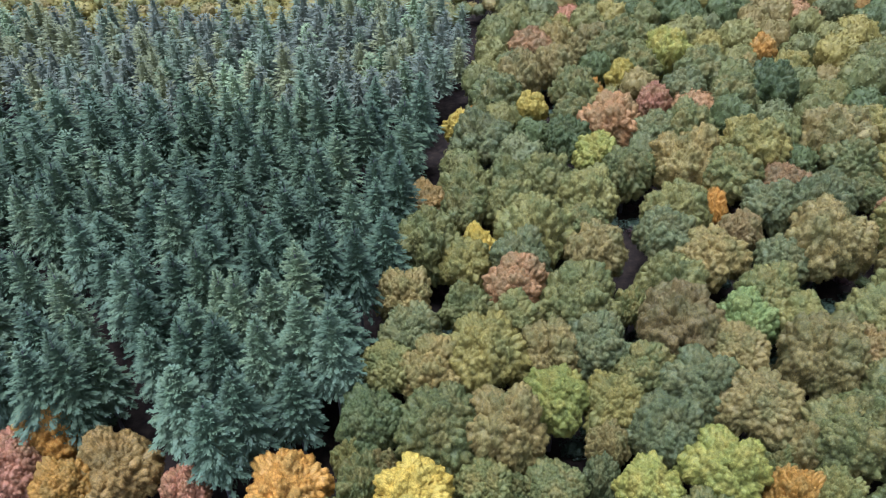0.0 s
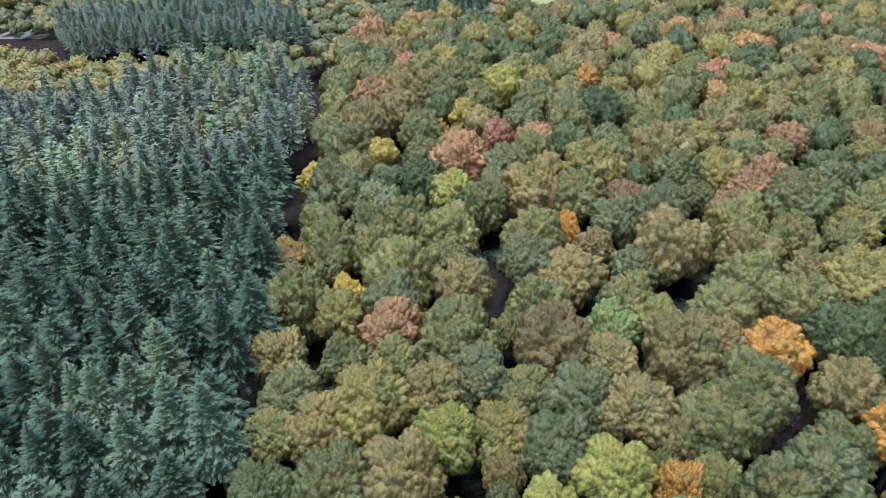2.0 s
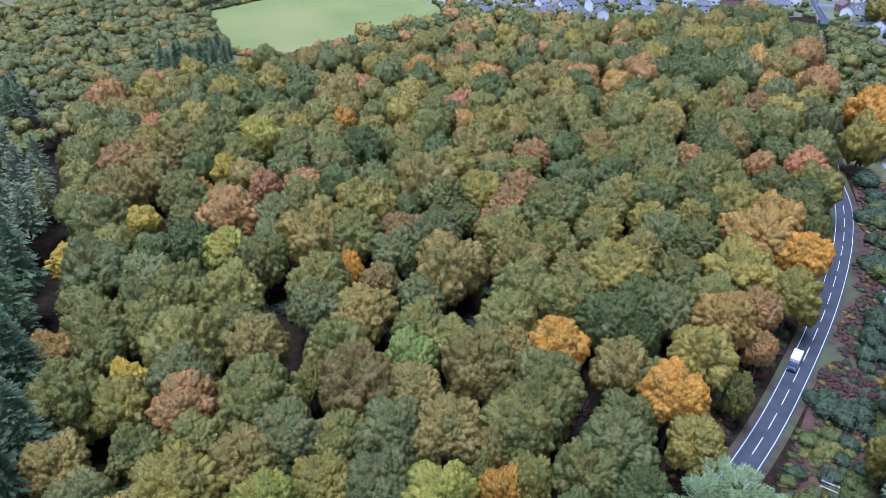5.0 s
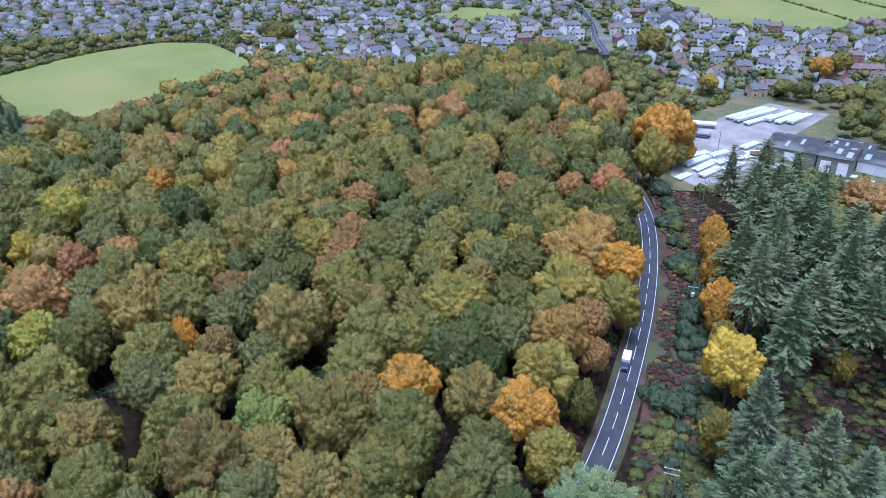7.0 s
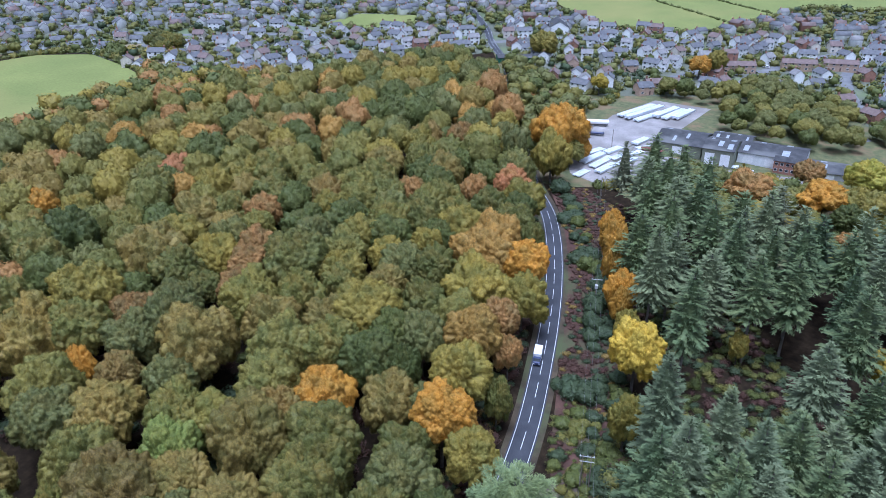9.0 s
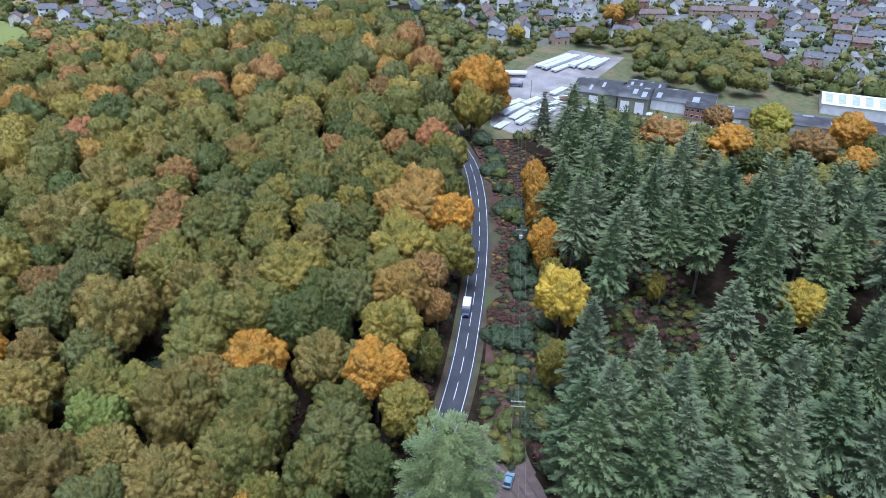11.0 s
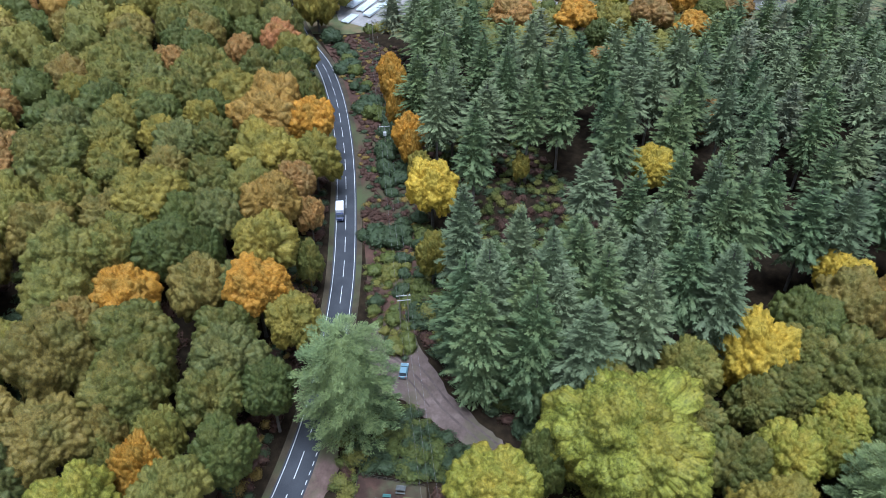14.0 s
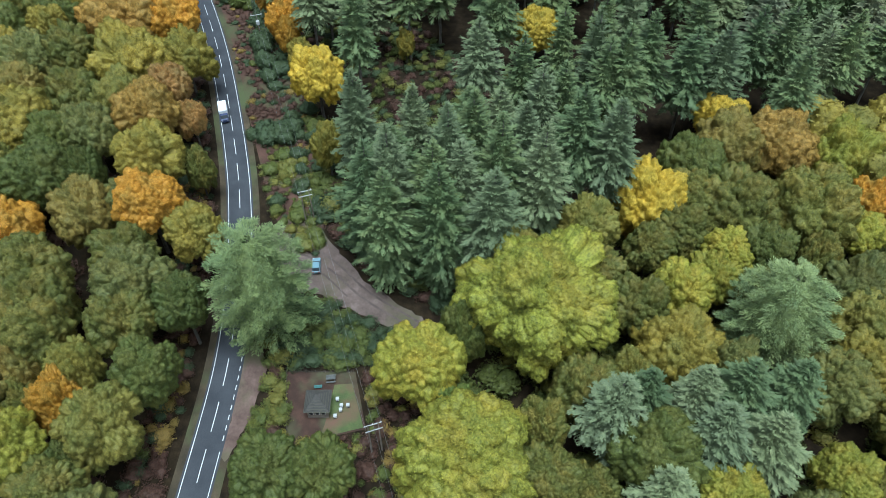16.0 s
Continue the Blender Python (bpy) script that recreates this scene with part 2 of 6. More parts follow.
def crown_mesh(seed, sprays, size, tall=0.8, rough=0.42, skin=20, tufts=1.0, knobs=1300, knob=0.05, inset=0.6, lobes=0):
    """A broadleaf crown of radius 1, its top at 0 and its middle near -tall: lobes of limbs, tufts on the lobes,
    knobs of twigs on those, leaf sprays over all, and an inner skin that closes it."""
    g = np.random.default_rng(seed)
    half = tall * 0.95
    stretch = np.array((0.7, 0.7, half - 0.27)) if not lobes else np.array((0.74, 0.74, half - 0.22))
    n = lobes or 19 + seed % 5
    way = unit(golden(n, g.uniform(0, 6)) + g.normal(0, 0.16, (n, 3)))
    way = way[way[:, 2] > -0.72]
    lobe = way * stretch * g.uniform(0.7, 1.14, (len(way), 1))
    lobe_r = g.uniform(0.24, 0.4, len(way)) * math.sqrt(21 / n)
    tuft, tuft_r = [], []
    for c, r in zip(lobe, lobe_r):
        k = int(21 * (r / 0.3) ** 2 * tufts) + 3
        d = unit(golden(k, g.uniform(0, 6)) + g.normal(0, 0.2, (k, 3)))
        tuft.append(c + d * r * g.uniform(0.84, 1.04, (k, 1)))
        tuft_r.append(g.uniform(0.085, 0.15, k) / math.sqrt(tufts))
    tuft, tuft_r = np.concatenate(tuft), np.concatenate(tuft_r)
    balls, ball_r = np.concatenate([lobe, tuft]), np.concatenate([lobe_r * 0.86, tuft_r * 0.92])
    d = unit(golden(knobs, 1.0) + g.normal(0, 0.7 / math.sqrt(knobs), (knobs, 3)))
    reach, _ = outer(d, balls, ball_r, 0.42)
    balls = np.concatenate([balls, d * reach[:, None]])
    ball_r = np.concatenate([ball_r, knob * g.uniform(0.6, 1.3, knobs)])
    # the closed skin, a little inside the leaves
    m = skin * 2
    u, w = np.meshgrid(np.linspace(0.02, 2.72, skin), np.arange(m) * 2 * math.pi / m, indexing="ij")
    d = np.stack([np.sin(u) * np.cos(w), np.sin(u) * np.sin(w), np.cos(u)], 2).reshape(-1, 3)
    reach, _ = outer(d, balls, ball_r, 0.42)
    sv = d * (reach - inset * size)[:, None]
    i, j = np.meshgrid(np.arange(skin - 1), np.arange(m), indexing="ij")
    i, j = i.ravel(), j.ravel()
    sf = np.stack([i * m + j, (i + 1) * m + j, (i + 1) * m + (j + 1) % m, i * m + (j + 1) % m], 1)
    # leaf sprays over the tufts
    d = unit(g.normal(0, 1, (int(sprays * 1.9), 3)))
    d = d[d[:, 2] > -0.8]
    reach, which = outer(d, balls, ball_r, 0.42)
    p = d * reach[:, None]
    n = unit(np.where((which >= 0)[:, None], p - balls[which], d))
    # as many on a steep flank as on top
    share = reach ** 2 / np.maximum((n * d).sum(1), 0.16)
    some = g.choice(len(p), min(sprays, len(p)), False, share / share.sum())
    p, n, d = p[some], n[some], d[some]
    p = p + n * g.uniform(-0.6, 1.2, (len(p), 1)) * size
    normal = unit(n + 0.25 * d + np.array((0, 0, 0.12)) + g.normal(0, rough, p.shape))
    along = unit(np.cross(normal, g.normal(0, 1, p.shape)))
    s = size * g.uniform(0.6, 1.3, (len(p), 1))
    v, f = rhombi(p, along * s, np.cross(normal, along) * s * 0.62)
    both = np.concatenate([v, sv])
    both[:, 2] -= half
    return both, np.concatenate([f, sf + len(v)]), np.zeros((0, 3), int)


def joined(v, quads, tris, name, slots=()):
    """One mesh out of quads and triangles."""
    me = bpy.data.meshes.new(name)
    me.vertices.add(len(v))
    me.vertices.foreach_set("co", np.asarray(v, float).ravel())
    me.loops.add(quads.size + tris.size)
    me.loops.foreach_set("vertex_index", np.concatenate([quads.ravel(), tris.ravel()]))
    me.polygons.add(len(quads) + len(tris))
    me.polygons.foreach_set("loop_start", np.concatenate([np.arange(0, quads.size, 4), quads.size + np.arange(0, tris.size, 3)]))
    for m in slots:
        me.materials.append(m)
    me.update(calc_edges=True)
    return me


def conifer_arrays(seed, levels, boughs, dense, h=33.0, wide=5.2, bare=0.3, spray=0.27, taper=0.85):
    """A conifer in metres: whorls of boughs that rise near the top and droop below, each a fan of short needle sprays."""
    g = np.random.default_rng(100 + seed)
    zb = bare * h
    rows = []
    lean = g.uniform(0.85, 1.15, 9)
    for i in range(levels):
        u = (i + g.uniform(0.1, 0.9)) / levels
        z = zb + (h - zb) * u + g.uniform(-0.3, 0.3)
        down = max(0.05, h - z)
        reach = wide * min(1.0, (down / 15.0) ** taper) * min(1.0, 0.8 + 0.9 * u) + 0.22
        k = max(4, int(boughs * (0.55 + 0.5 * reach / wide)))
        for j in range(k):
            a = 6.283 * (j + g.uniform(-0.4, 0.4)) / k + i * 2.4
            r = reach * g.uniform(0.6, 1.14) * lean[int(a * 1.43) % 9]
            slope = math.tan(radians(-14 + 50 * u ** 1.3 + g.uniform(-9, 9)))
            rows.append((a, r, z, slope, 0.06 * g.uniform(0.5, 1.3) * (1.1 - u)))
    a, r, z, slope, sag = np.array(rows).T
    # spine of each bough
    cs, al, ac = [], [], []

    def place(a, r, z, slope, sag, s, off):
        d = np.stack([np.cos(a), np.sin(a), np.zeros_like(a)], 1)
        side = np.stack([-d[:, 1], d[:, 0], np.zeros_like(a)], 1)
        up = z + slope * s - sag * s * s * 0.4
        p = d * s[:, None] + side * off[:, None]
        p[:, 2] = up
        fwd = unit(d + np.stack([0 * s, 0 * s, slope - 0.8 * sag * s], 1))
        return p, fwd, side

    for q in (0.3, 0.58, 0.84):
        p, fwd, side = place(a, r, z, slope, sag, r * q, 0 * r)
        cs.append(p), al.append(fwd * (r * 0.2)[:, None]), ac.append(side * (r * (0.13 - 0.08 * q) + 0.05)[:, None])
    n = np.maximum(3, (dense * r).astype(int))
    rep = np.repeat(np.arange(len(a)), n)
    A, R = a[rep], r[rep]
    t = g.uniform(0.04, 1.0, len(rep)) ** 0.75
    off = g.uniform(-1, 1, len(rep))
    fan = 0.34 * R * (1 - t) ** 0.65 * np.minimum(1, 3 * t) + 0.1
    p, fwd, side = place(A, R, z[rep], slope[rep], sag[rep], t * R, off * fan)
    p[:, 2] += -0.3 * np.abs(off) * fan + g.normal(0, 0.07, len(rep))
    turn = np.sign(off) * np.abs(off) ** 0.5 * g.uniform(0.5, 1.15, len(rep))
    tip = unit(fwd + side * turn[:, None] + np.stack([0 * t, 0 * t, g.uniform(-0.35, 0.12, len(rep))], 1))
    size = spray * g.uniform(0.65, 1.35, (len(rep), 1))
    flat = unit(np.cross(tip, np.array((0, 0, 1.0)) + g.normal(0, 0.28, tip.shape)))
    cs.append(p + tip * size * 0.6), al.append(tip * size), ac.append(flat * size * 0.34)
    # the leading shoot
    k = np.arange(6)
    cs.append(np.stack([0 * k, 0 * k, h - 0.28 * k], 1)), al.append(np.tile((0, 0, 0.55), (6, 1)))
    ac.append(np.stack([np.cos(k), np.sin(k), 0 * k], 1) * (0.06 + 0.05 * k)[:, None])
    v, f = rhombi(np.concatenate(cs), np.concatenate(al), np.concatenate(ac))
    # shaded inner cone of needles
    m = 9
    b = np.arange(m) * 6.283 / m
    rings = []
    for q in (0.0, 0.35, 0.65, 0.85):
        z1 = zb + 1.0 + (h - zb - 1.0) * q
        rr = wide * 0.42 * min(1.0, ((h - z1) / 15.0) ** taper)
        rings.append(np.stack([np.cos(b) * rr, np.sin(b) * rr, np.full(m, z1)], 1))
    cv = np.concatenate(rings)
    cf = np.array([[k * m + i, k * m + (i + 1) % m, (k + 1) * m + (i + 1) % m, (k + 1) * m + i] for k in range(3) for i in range(m)]) + len(v)
    return np.concatenate([v, cv]), np.concatenate([f, cf]), np.zeros((0, 3), int)


def pine_arrays(seed, levels=15, boughs=9, sprays=150):
    """A broad pine of radius 1, its top at 0 and its foot near -2.6: level boughs that end in rounded clumps of needles."""
    g = np.random.default_rng(seed)
    centre, radius = [(0, 0, -0.16)], [0.13]
    for i in range(levels):
        u = (i + g.uniform(0.2, 0.8)) / levels
        z = -2.35 * u - 0.14
        reach = 0.94 * math.sqrt(max(0.03, 1 - (1 - min(1.0, 0.1 + u / 0.55)) ** 2)) * (1 - 0.25 * max(0, u - 0.6))
        for j in range(max(4, int(boughs * (0.4 + 0.7 * reach)))):
            a = 6.283 * j / max(4, int(boughs * (0.4 + 0.7 * reach))) + i * 2.4 + g.uniform(-0.3, 0.3)
            r = reach * g.uniform(0.74, 1.08)
            for q, size in ((0.5, 0.15), (0.8, 0.14), (1.0, 0.105)):
                side = g.uniform(-0.07, 0.07)
                centre.append((r * q * math.cos(a) - side * math.sin(a), r * q * math.sin(a) + side * math.cos(a), z - 0.16 * q * q * reach + g.uniform(-0.05, 0.05)))
                radius.append(size * g.uniform(0.75, 1.2))
    centre, radius = np.array(centre), np.array(radius)
    c, r = np.repeat(centre, sprays, 0), np.repeat(radius, sprays)[:, None]
    d = unit(g.normal(0, 1, c.shape) + np.array((0, 0, 0.5)))
    out = unit(c * np.array((1, 1, 0)) + 1e-6)
    p = c + d * r * g.uniform(0.5, 1.0, r.shape) * np.array((1, 1, 0.62)) + out * r * g.uniform(-0.6, 0.6, r.shape)
    tip = unit(0.7 * d + 1.1 * out + g.normal(0, 0.3, d.shape) + np.array((0, 0, 0.2)))
    size = 0.027 * g.uniform(0.6, 1.4, r.shape)
    flat = unit(np.cross(tip, g.normal(0, 0.5, d.shape) + np.array((0, 0, 1.0))))
    v, f = rhombi(p, tip * size, flat * size * 0.24)
    # needles close to the stem, in shade
    m, rows = 10, [(0.1, -0.25), (0.42, -0.8), (0.55, -1.5), (0.45, -2.2)]
    b = np.arange(m) * 6.283 / m
    cv = np.concatenate([np.stack([np.cos(b) * q, np.sin(b) * q, np.full(m, z)], 1) for q, z in rows])
    cf = np.array([[k * m + i, k * m + (i + 1) % m, (k + 1) * m + (i + 1) % m, (k + 1) * m + i] for k in range(3) for i in range(m)]) + len(v)
    return np.concatenate([v, cv]), np.concatenate([f, cf]), np.zeros((0, 3), int)


def trunk_mesh(name, h, r, limbs, seed, sides=7):
    g = np.random.default_rng(seed)
    bm = bmesh.new()
    rod_bm((0, 0, -0.6), (0, 0, h * 0.5), r * 1.15, r * 0.8, sides, bm)
    rod_bm((0, 0, h * 0.5), (0.2, -0.1, h), r * 0.8, r * 0.3, sides, bm)
    for i in range(limbs):
        a, z = 2.4 * i + g.uniform(0, 1), h * g.uniform(0.5, 0.95)
        d = g.uniform(2.4, 4.4)
        rod_bm((0, 0, z), (d * math.cos(a), d * math.sin(a), z + g.uniform(1.5, 3.5)), r * 0.4, r * 0.12, 5, bm)
    me = bpy.data.meshes.new(name)
    bm.to_mesh(me)
    bm.free()
    me.materials.append(BARK)
    return me


# unit crowns at four levels of detail: (sprays, size of a spray, rows of the skin)
CROWN = {"near": [], "mid": [], "far": []}
CROWN_ARRAYS, SCRUB_ARRAYS = [], []
for i in range(6):
    tall = 0.74 + 0.05 * (i % 3)
    for key, sprays, size, skin, count, knob in (("near", 30000, 0.0155, 90, 950, 0.062), ("mid", 16000, 0.021, 70, 750, 0.068), ("far", 7000, 0.03, 46, 480, 0.08)):
        CROWN[key].append(joined(*crown_mesh(i, sprays, size, tall, 0.5, skin, 1.0, count, knob), "crown", (LEAF["g"],)))
    CROWN_ARRAYS.append(crown_mesh(i, 1900, 0.05, tall, 0.42, 24, 1.0, 260, 0.095)[:2])
    SCRUB_ARRAYS.append(crown_mesh(i, 420, 0.1, tall, 0.4, 9, 0.4, 60, 0.14)[:2])
CROWN["great"] = [joined(*crown_mesh(i + 12, 76000, 0.0098, 0.8, 0.5, 130, 1.2, 2600, 0.036, lobes=30), "crown", (LEAF["g"],)) for i in range(2)]
FIR = {"near": [], "mid": [], "far": []}
FIR_ARRAYS = []
for i in range(7):
    low = (0.08, 0.44, 0.36, 0.46, 0.3, 0.38, 0.42)[i]
    for key, levels, boughs, dense, spray in (("near", 34, 12, 11.0, 0.25), ("mid", 30, 10, 7.5, 0.32), ("far", 24, 9, 4.0, 0.46)):
        FIR[key].append(joined(*conifer_arrays(i, levels, boughs, dense, bare=low, spray=spray), "foliage", (NEEDLE["blue"],)))
    FIR_ARRAYS.append(conifer_arrays(i, 20, 9, 1.9, bare=0.45, spray=0.6, taper=0.62 + 0.05 * (i % 3))[:2])
PINE = joined(*pine_arrays(9), "foliage", (NEEDLE["pale"],))
OAK_TRUNK = [trunk_mesh("trunk", 14, 0.42, 6, i) for i in range(3)]
FIR_TRUNK = [trunk_mesh("trunk", 31, 0.36, 0, 9)]
FIR_TRUNK[0].materials[0] = FIR_BARK
FAR_SCRUB_ARRAYS = [crown_mesh(50 + i, 150, 0.15, 0.8, 0.4, 8, 0.3, 30, 0.16)[:2] for i in range(6)]
TUFT_ARRAYS = [crown_mesh(30 + i, 30, 0.3, 0.7, 0.4, 5, 0.2, 12, 0.2)[:2] for i in range(3)]
BUSH_ARRAYS = [crown_mesh(60 + i, 380, 0.115, 0.7, 0.9, 7, 0.5, 60, 0.16, 2.2)[:2] for i in range(3)]
SHRUB_ARRAYS = [crown_mesh(20 + i, 90, 0.2, 0.7, 0.5, 5, 0.3, 24, 0.18)[:2] for i in range(3)]

placed = []
dice = random.Random(7)


def put(ob, x, y, turn=0.0, scale=(1, 1, 1), lift=0.0):
    ob.matrix_basis = Matrix.LocRotScale((x, y, gz(x, y) + lift), Euler((0, 0, turn)), scale)
    return ob


def level(x, y):
    d = math.hypot(x, y)
    return "near" if d < 125 else "mid" if d < 200 else "far"


def dressed(name, mesh, mat, parent):
    ob = new(name, mesh)
    ob.material_slots[0].link = "OBJECT"
    ob.material_slots[0].material = mat
    ob.parent = parent
    return ob


def broadleaf(x, y, r, h, tint, group="broadleaf trees of the wood"):
    """A broadleaf tree: tapered trunk with limbs, and a lobed crown of radius r whose top is h above the ground."""
    placed.append((x, y, r))
    h += dice.uniform(-1.2, 1.4)
    tree = put(new("broadleaf_tree"), x, y, dice.uniform(0, 6.28))
    size = "large" if r > 7.5 else "small" if r < 4.2 else "broad"
    tagged(tree, f"{size} broadleaf tree with {LEAF_WORDS[tint]} autumn crown in the wood", "tree", group)
    deep = min(1.3 if r > 4.6 and x < 230 else 2.0, (h - 3) / (1.6 * r)) * dice.uniform(0.9, 1.08)
    crown = dressed("crown", CROWN["great" if r > 11 else level(x, y)][dice.randrange(6 if r <= 11 else 2)], LEAF[tint], tree)
    crown.matrix_basis = Matrix.LocRotScale((0, 0, h), None, (r, r * dice.uniform(0.92, 1.08), r * deep))
    trunk = new("trunk", OAK_TRUNK[dice.randrange(3)])
    trunk.parent = tree
    trunk.scale = (r / 7, r / 7, (h - 0.75 * r * deep) / 14)
    return tree


def conifer(x, y, h, r, tint, skirt=False, group="conifers of the plantation"):
    """A tall conifer: straight trunk and whorls of drooping boughs."""
    placed.append((x, y, r * 0.7))
    tree = put(new("conifer_tree"), x, y, dice.uniform(0, 6.28))
    tagged(tree, f"tall {NEEDLE_WORDS[tint]} conifer with drooping boughs", "conifer", group)
    foliage = dressed("foliage", FIR[level(x, y)][0 if skirt else dice.randrange(1, 7)], NEEDLE[tint], tree)
    foliage.scale = (r / 5.3, r / 5.3 * dice.uniform(0.9, 1.1), h / 33)
    trunk = new("trunk", FIR_TRUNK[0])
    trunk.parent = tree
    trunk.scale = (1, 1, h * 0.95 / 31)
    return tree


def broad_pine(x, y, h, r, tint, turn):
    """A broad, dense pine with level tiers of bushy boughs."""
    placed.append((x, y, r))
    tree = put(new("pine_tree"), x, y, turn)
    tagged(tree, "broad bushy pine with pale green needles near the road", "conifer", "broad pines")
    dressed("foliage", PINE, NEEDLE[tint], tree).matrix_basis = Matrix.LocRotScale((0, 0, h), None, (r, r, h / 2.9))
    trunk = new("trunk", FIR_TRUNK[0])
    trunk.parent = tree
    trunk.scale = (1.3, 1.3, h * 0.9 / 31)
    return tree

# ---- ground: one sheet to the horizon ----
gx = np.unique(np.concatenate([np.linspace(-4500, -600, 14), np.linspace(-600, 1100, 86), np.linspace(1100, 4500, 14)]))
grid = [(x, y, gz(x, y)) for y in gx for x in gx]
n = len(gx)
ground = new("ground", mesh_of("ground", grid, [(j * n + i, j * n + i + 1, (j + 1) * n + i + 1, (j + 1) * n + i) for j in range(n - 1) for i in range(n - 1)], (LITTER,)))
tagged(ground, "leaf-littered woodland ground on a gentle slope, coloured dark for tree shade", "ground", kind="structure")


def sheet(name, poly, z, mat, label, category):
    ob = part(name, patch_bm(poly, z), mat, None)
    return tagged(ob, label, category, kind="structure")


# ---- the road through the wood ----
ROAD = [(-420, 40), (-200, 43), (-60, 45), (20, 45.5), (48, 45.8), (73, 46.4), (94, 49.4), (120, 55.6), (146, 64.2), (170, 73.2), (192, 82.8), (211, 92.4), (229, 103.6), (247, 118.5), (265, 131), (297, 152), (327, 170), (372, 197), (416, 226), (460, 262), (500, 290), (560, 340)]
road_line = spline(ROAD, 2.0)
road_len = np.concatenate([[0], np.cumsum([np.linalg.norm(b - a) for a, b in zip(road_line, road_line[1:])])])


def along(s):
    i = int(np.clip(np.searchsorted(road_len, s) - 1, 0, len(road_line) - 2))
    u = (s - road_len[i]) / (road_len[i + 1] - road_len[i])
    return road_line[i] * (1 - u) + road_line[i + 1] * u


road = part("road", strip_bm(road_line, -2.95, 2.95, 0.06), ASPHALT, None)
tagged(road, "narrow dark asphalt country road with white edge lines", "road", kind="structure")
part("edge_line", strip_bm(road_line, -2.55, -2.42, 0.068), PAINT, road)
lay = (float(np.interp(57, [p[0] for p in road_line], road_len)), float(np.interp(79, [p[0] for p in road_line], road_len)))
for a, b in ((0.0, lay[0]), (lay[1], road_len[-1])):
    part("edge_line", strip_bm([along(s) for s in np.arange(a, b, 2.0)], 2.42, 2.55, 0.068), PAINT, road)
for s in np.arange(lay[0] + 1, lay[1] - 0.5, 2.0):
    part("lay_by_dash", strip_bm([along(s), along(s + 1.0)], 2.42, 2.56, 0.068), PAINT, road)
start = float(np.interp(50.3, [p[0] for p in road_line], road_len)) % 9.2
for s in np.arange(start + 9.2 * 40, 9.2 * 108, 9.2):
    if s + 6 < road_len[-1]:
        part("centre_dash", strip_bm([along(s), along(s + 3), along(s + 6)], -0.07, 0.07, 0.068), PAINT, road)
VERGE = surface("bracken_verge", (0.035, 0.028, 0.017), (0.085, 0.062, 0.036), 0.3, 0.95, 5.0, 0.4, third=(0.065, 0.075, 0.03))
for name, a, b in (("verge", -4.3, -2.9), ("verge", 2.9, 4.4)):
    tagged(part(name, strip_bm([p for p in road_line if -100 < p[0] < 330], a, b, 0.03), VERGE, None), "grassy verge with dead bracken beside the road", "verge", kind="structure")
CLEAR = [(100, 34), (112, 46), (145, 59), (170, 69), (192, 78), (213, 89), (232, 100), (248, 112), (257, 100), (245, 82), (215, 72), (181, 56), (160, 46), (125, 34)]
BRACKEN = surface("bracken_ground", (0.05, 0.026, 0.018), (0.10, 0.052, 0.036), 0.3, 0.95, 4.0, 0.4, third=(0.065, 0.07, 0.03))
sheet("clearing_ground", CLEAR, 0.02, BRACKEN, "rough cleared strip of bracken, brambles and grass", "ground")

# ---- parking place and track by the road ----


def ragged(poly, step, amp, seed):
    """The same outline with an uneven, worn edge."""
    g = random.Random(seed)
    out = []
    for (ax, ay), (bx, by) in zip(poly, poly[1:] + poly[:1]):
        n = max(1, int(math.hypot(bx - ax, by - ay) / step))
        for i in range(n):
            u = i / n
            out.append((ax + (bx - ax) * u + g.uniform(-amp, amp), ay + (by - ay) * u + g.uniform(-amp, amp)))
    return out


TRACK = [(96, 45.8), (104, 45.5), (112, 42.5), (116, 40), (110, 35), (102, 29), (94.5, 22), (89, 14), (84.5, 6), (80, 0), (78, 5), (83, 14), (86, 21), (89, 28), (92, 34), (90, 40)]
sheet("stony_track", ragged(TRACK, 1.3, 0.42, 3), 0.035, DIRT, "reddish stony parking place and forest track", "track")
LAYBY = [(55, 42.8), (80, 44), (81, 41.8), (73, 38.8), (63, 39.3), (54, 41.8)]
for line, half in (([(99, 44), (101.5, 38), (98, 31), (91, 23), (86, 15), (81.5, 7)], 0.26), ([(102, 44), (104.5, 38), (100, 30), (92.8, 22.2), (87.8, 14.2), (83.2, 6.4)], 0.26), ([(98, 40), (97, 33), (91, 26)], 0.2)):
    tagged(part("wheel_rut", strip_bm(spline(line, 1.0), -half, half, 0.042), RUT, None), "darker damp wheel rut worn into the track", "wheel rut", kind="structure")
sheet("lay_by", ragged(LAYBY, 1.3, 0.4, 5), 0.035, EARTH, "brown gravel lay-by along the road", "lay-by")
PLOT = [(72.5, 35), (73.5, 22), (62, 18.5), (58, 32)]
LITTERED = surface("fallen_leaves", (0.034, 0.019, 0.014), (0.078, 0.042, 0.029), 0.5, 0.95, 5.0, 0.3, third=(0.07, 0.07, 0.035))
sheet("hut_plot", PLOT, 0.025, LITTERED, "plot carpeted with fallen red-brown leaves", "ground")
LAWN = [(70.5, 25.5), (71, 22.3), (62.3, 19), (59.8, 26.5), (62.5, 26)]
PLOTMAT = surface("plot_grass", (0.06, 0.08, 0.028), (0.10, 0.12, 0.042), 0.5, 0.95, 5.0, 0.3, third=(0.13, 0.075, 0.05))
sheet("hut_lawn", LAWN, 0.03, PLOTMAT, "small lawn strewn with fallen red leaves", "lawn")

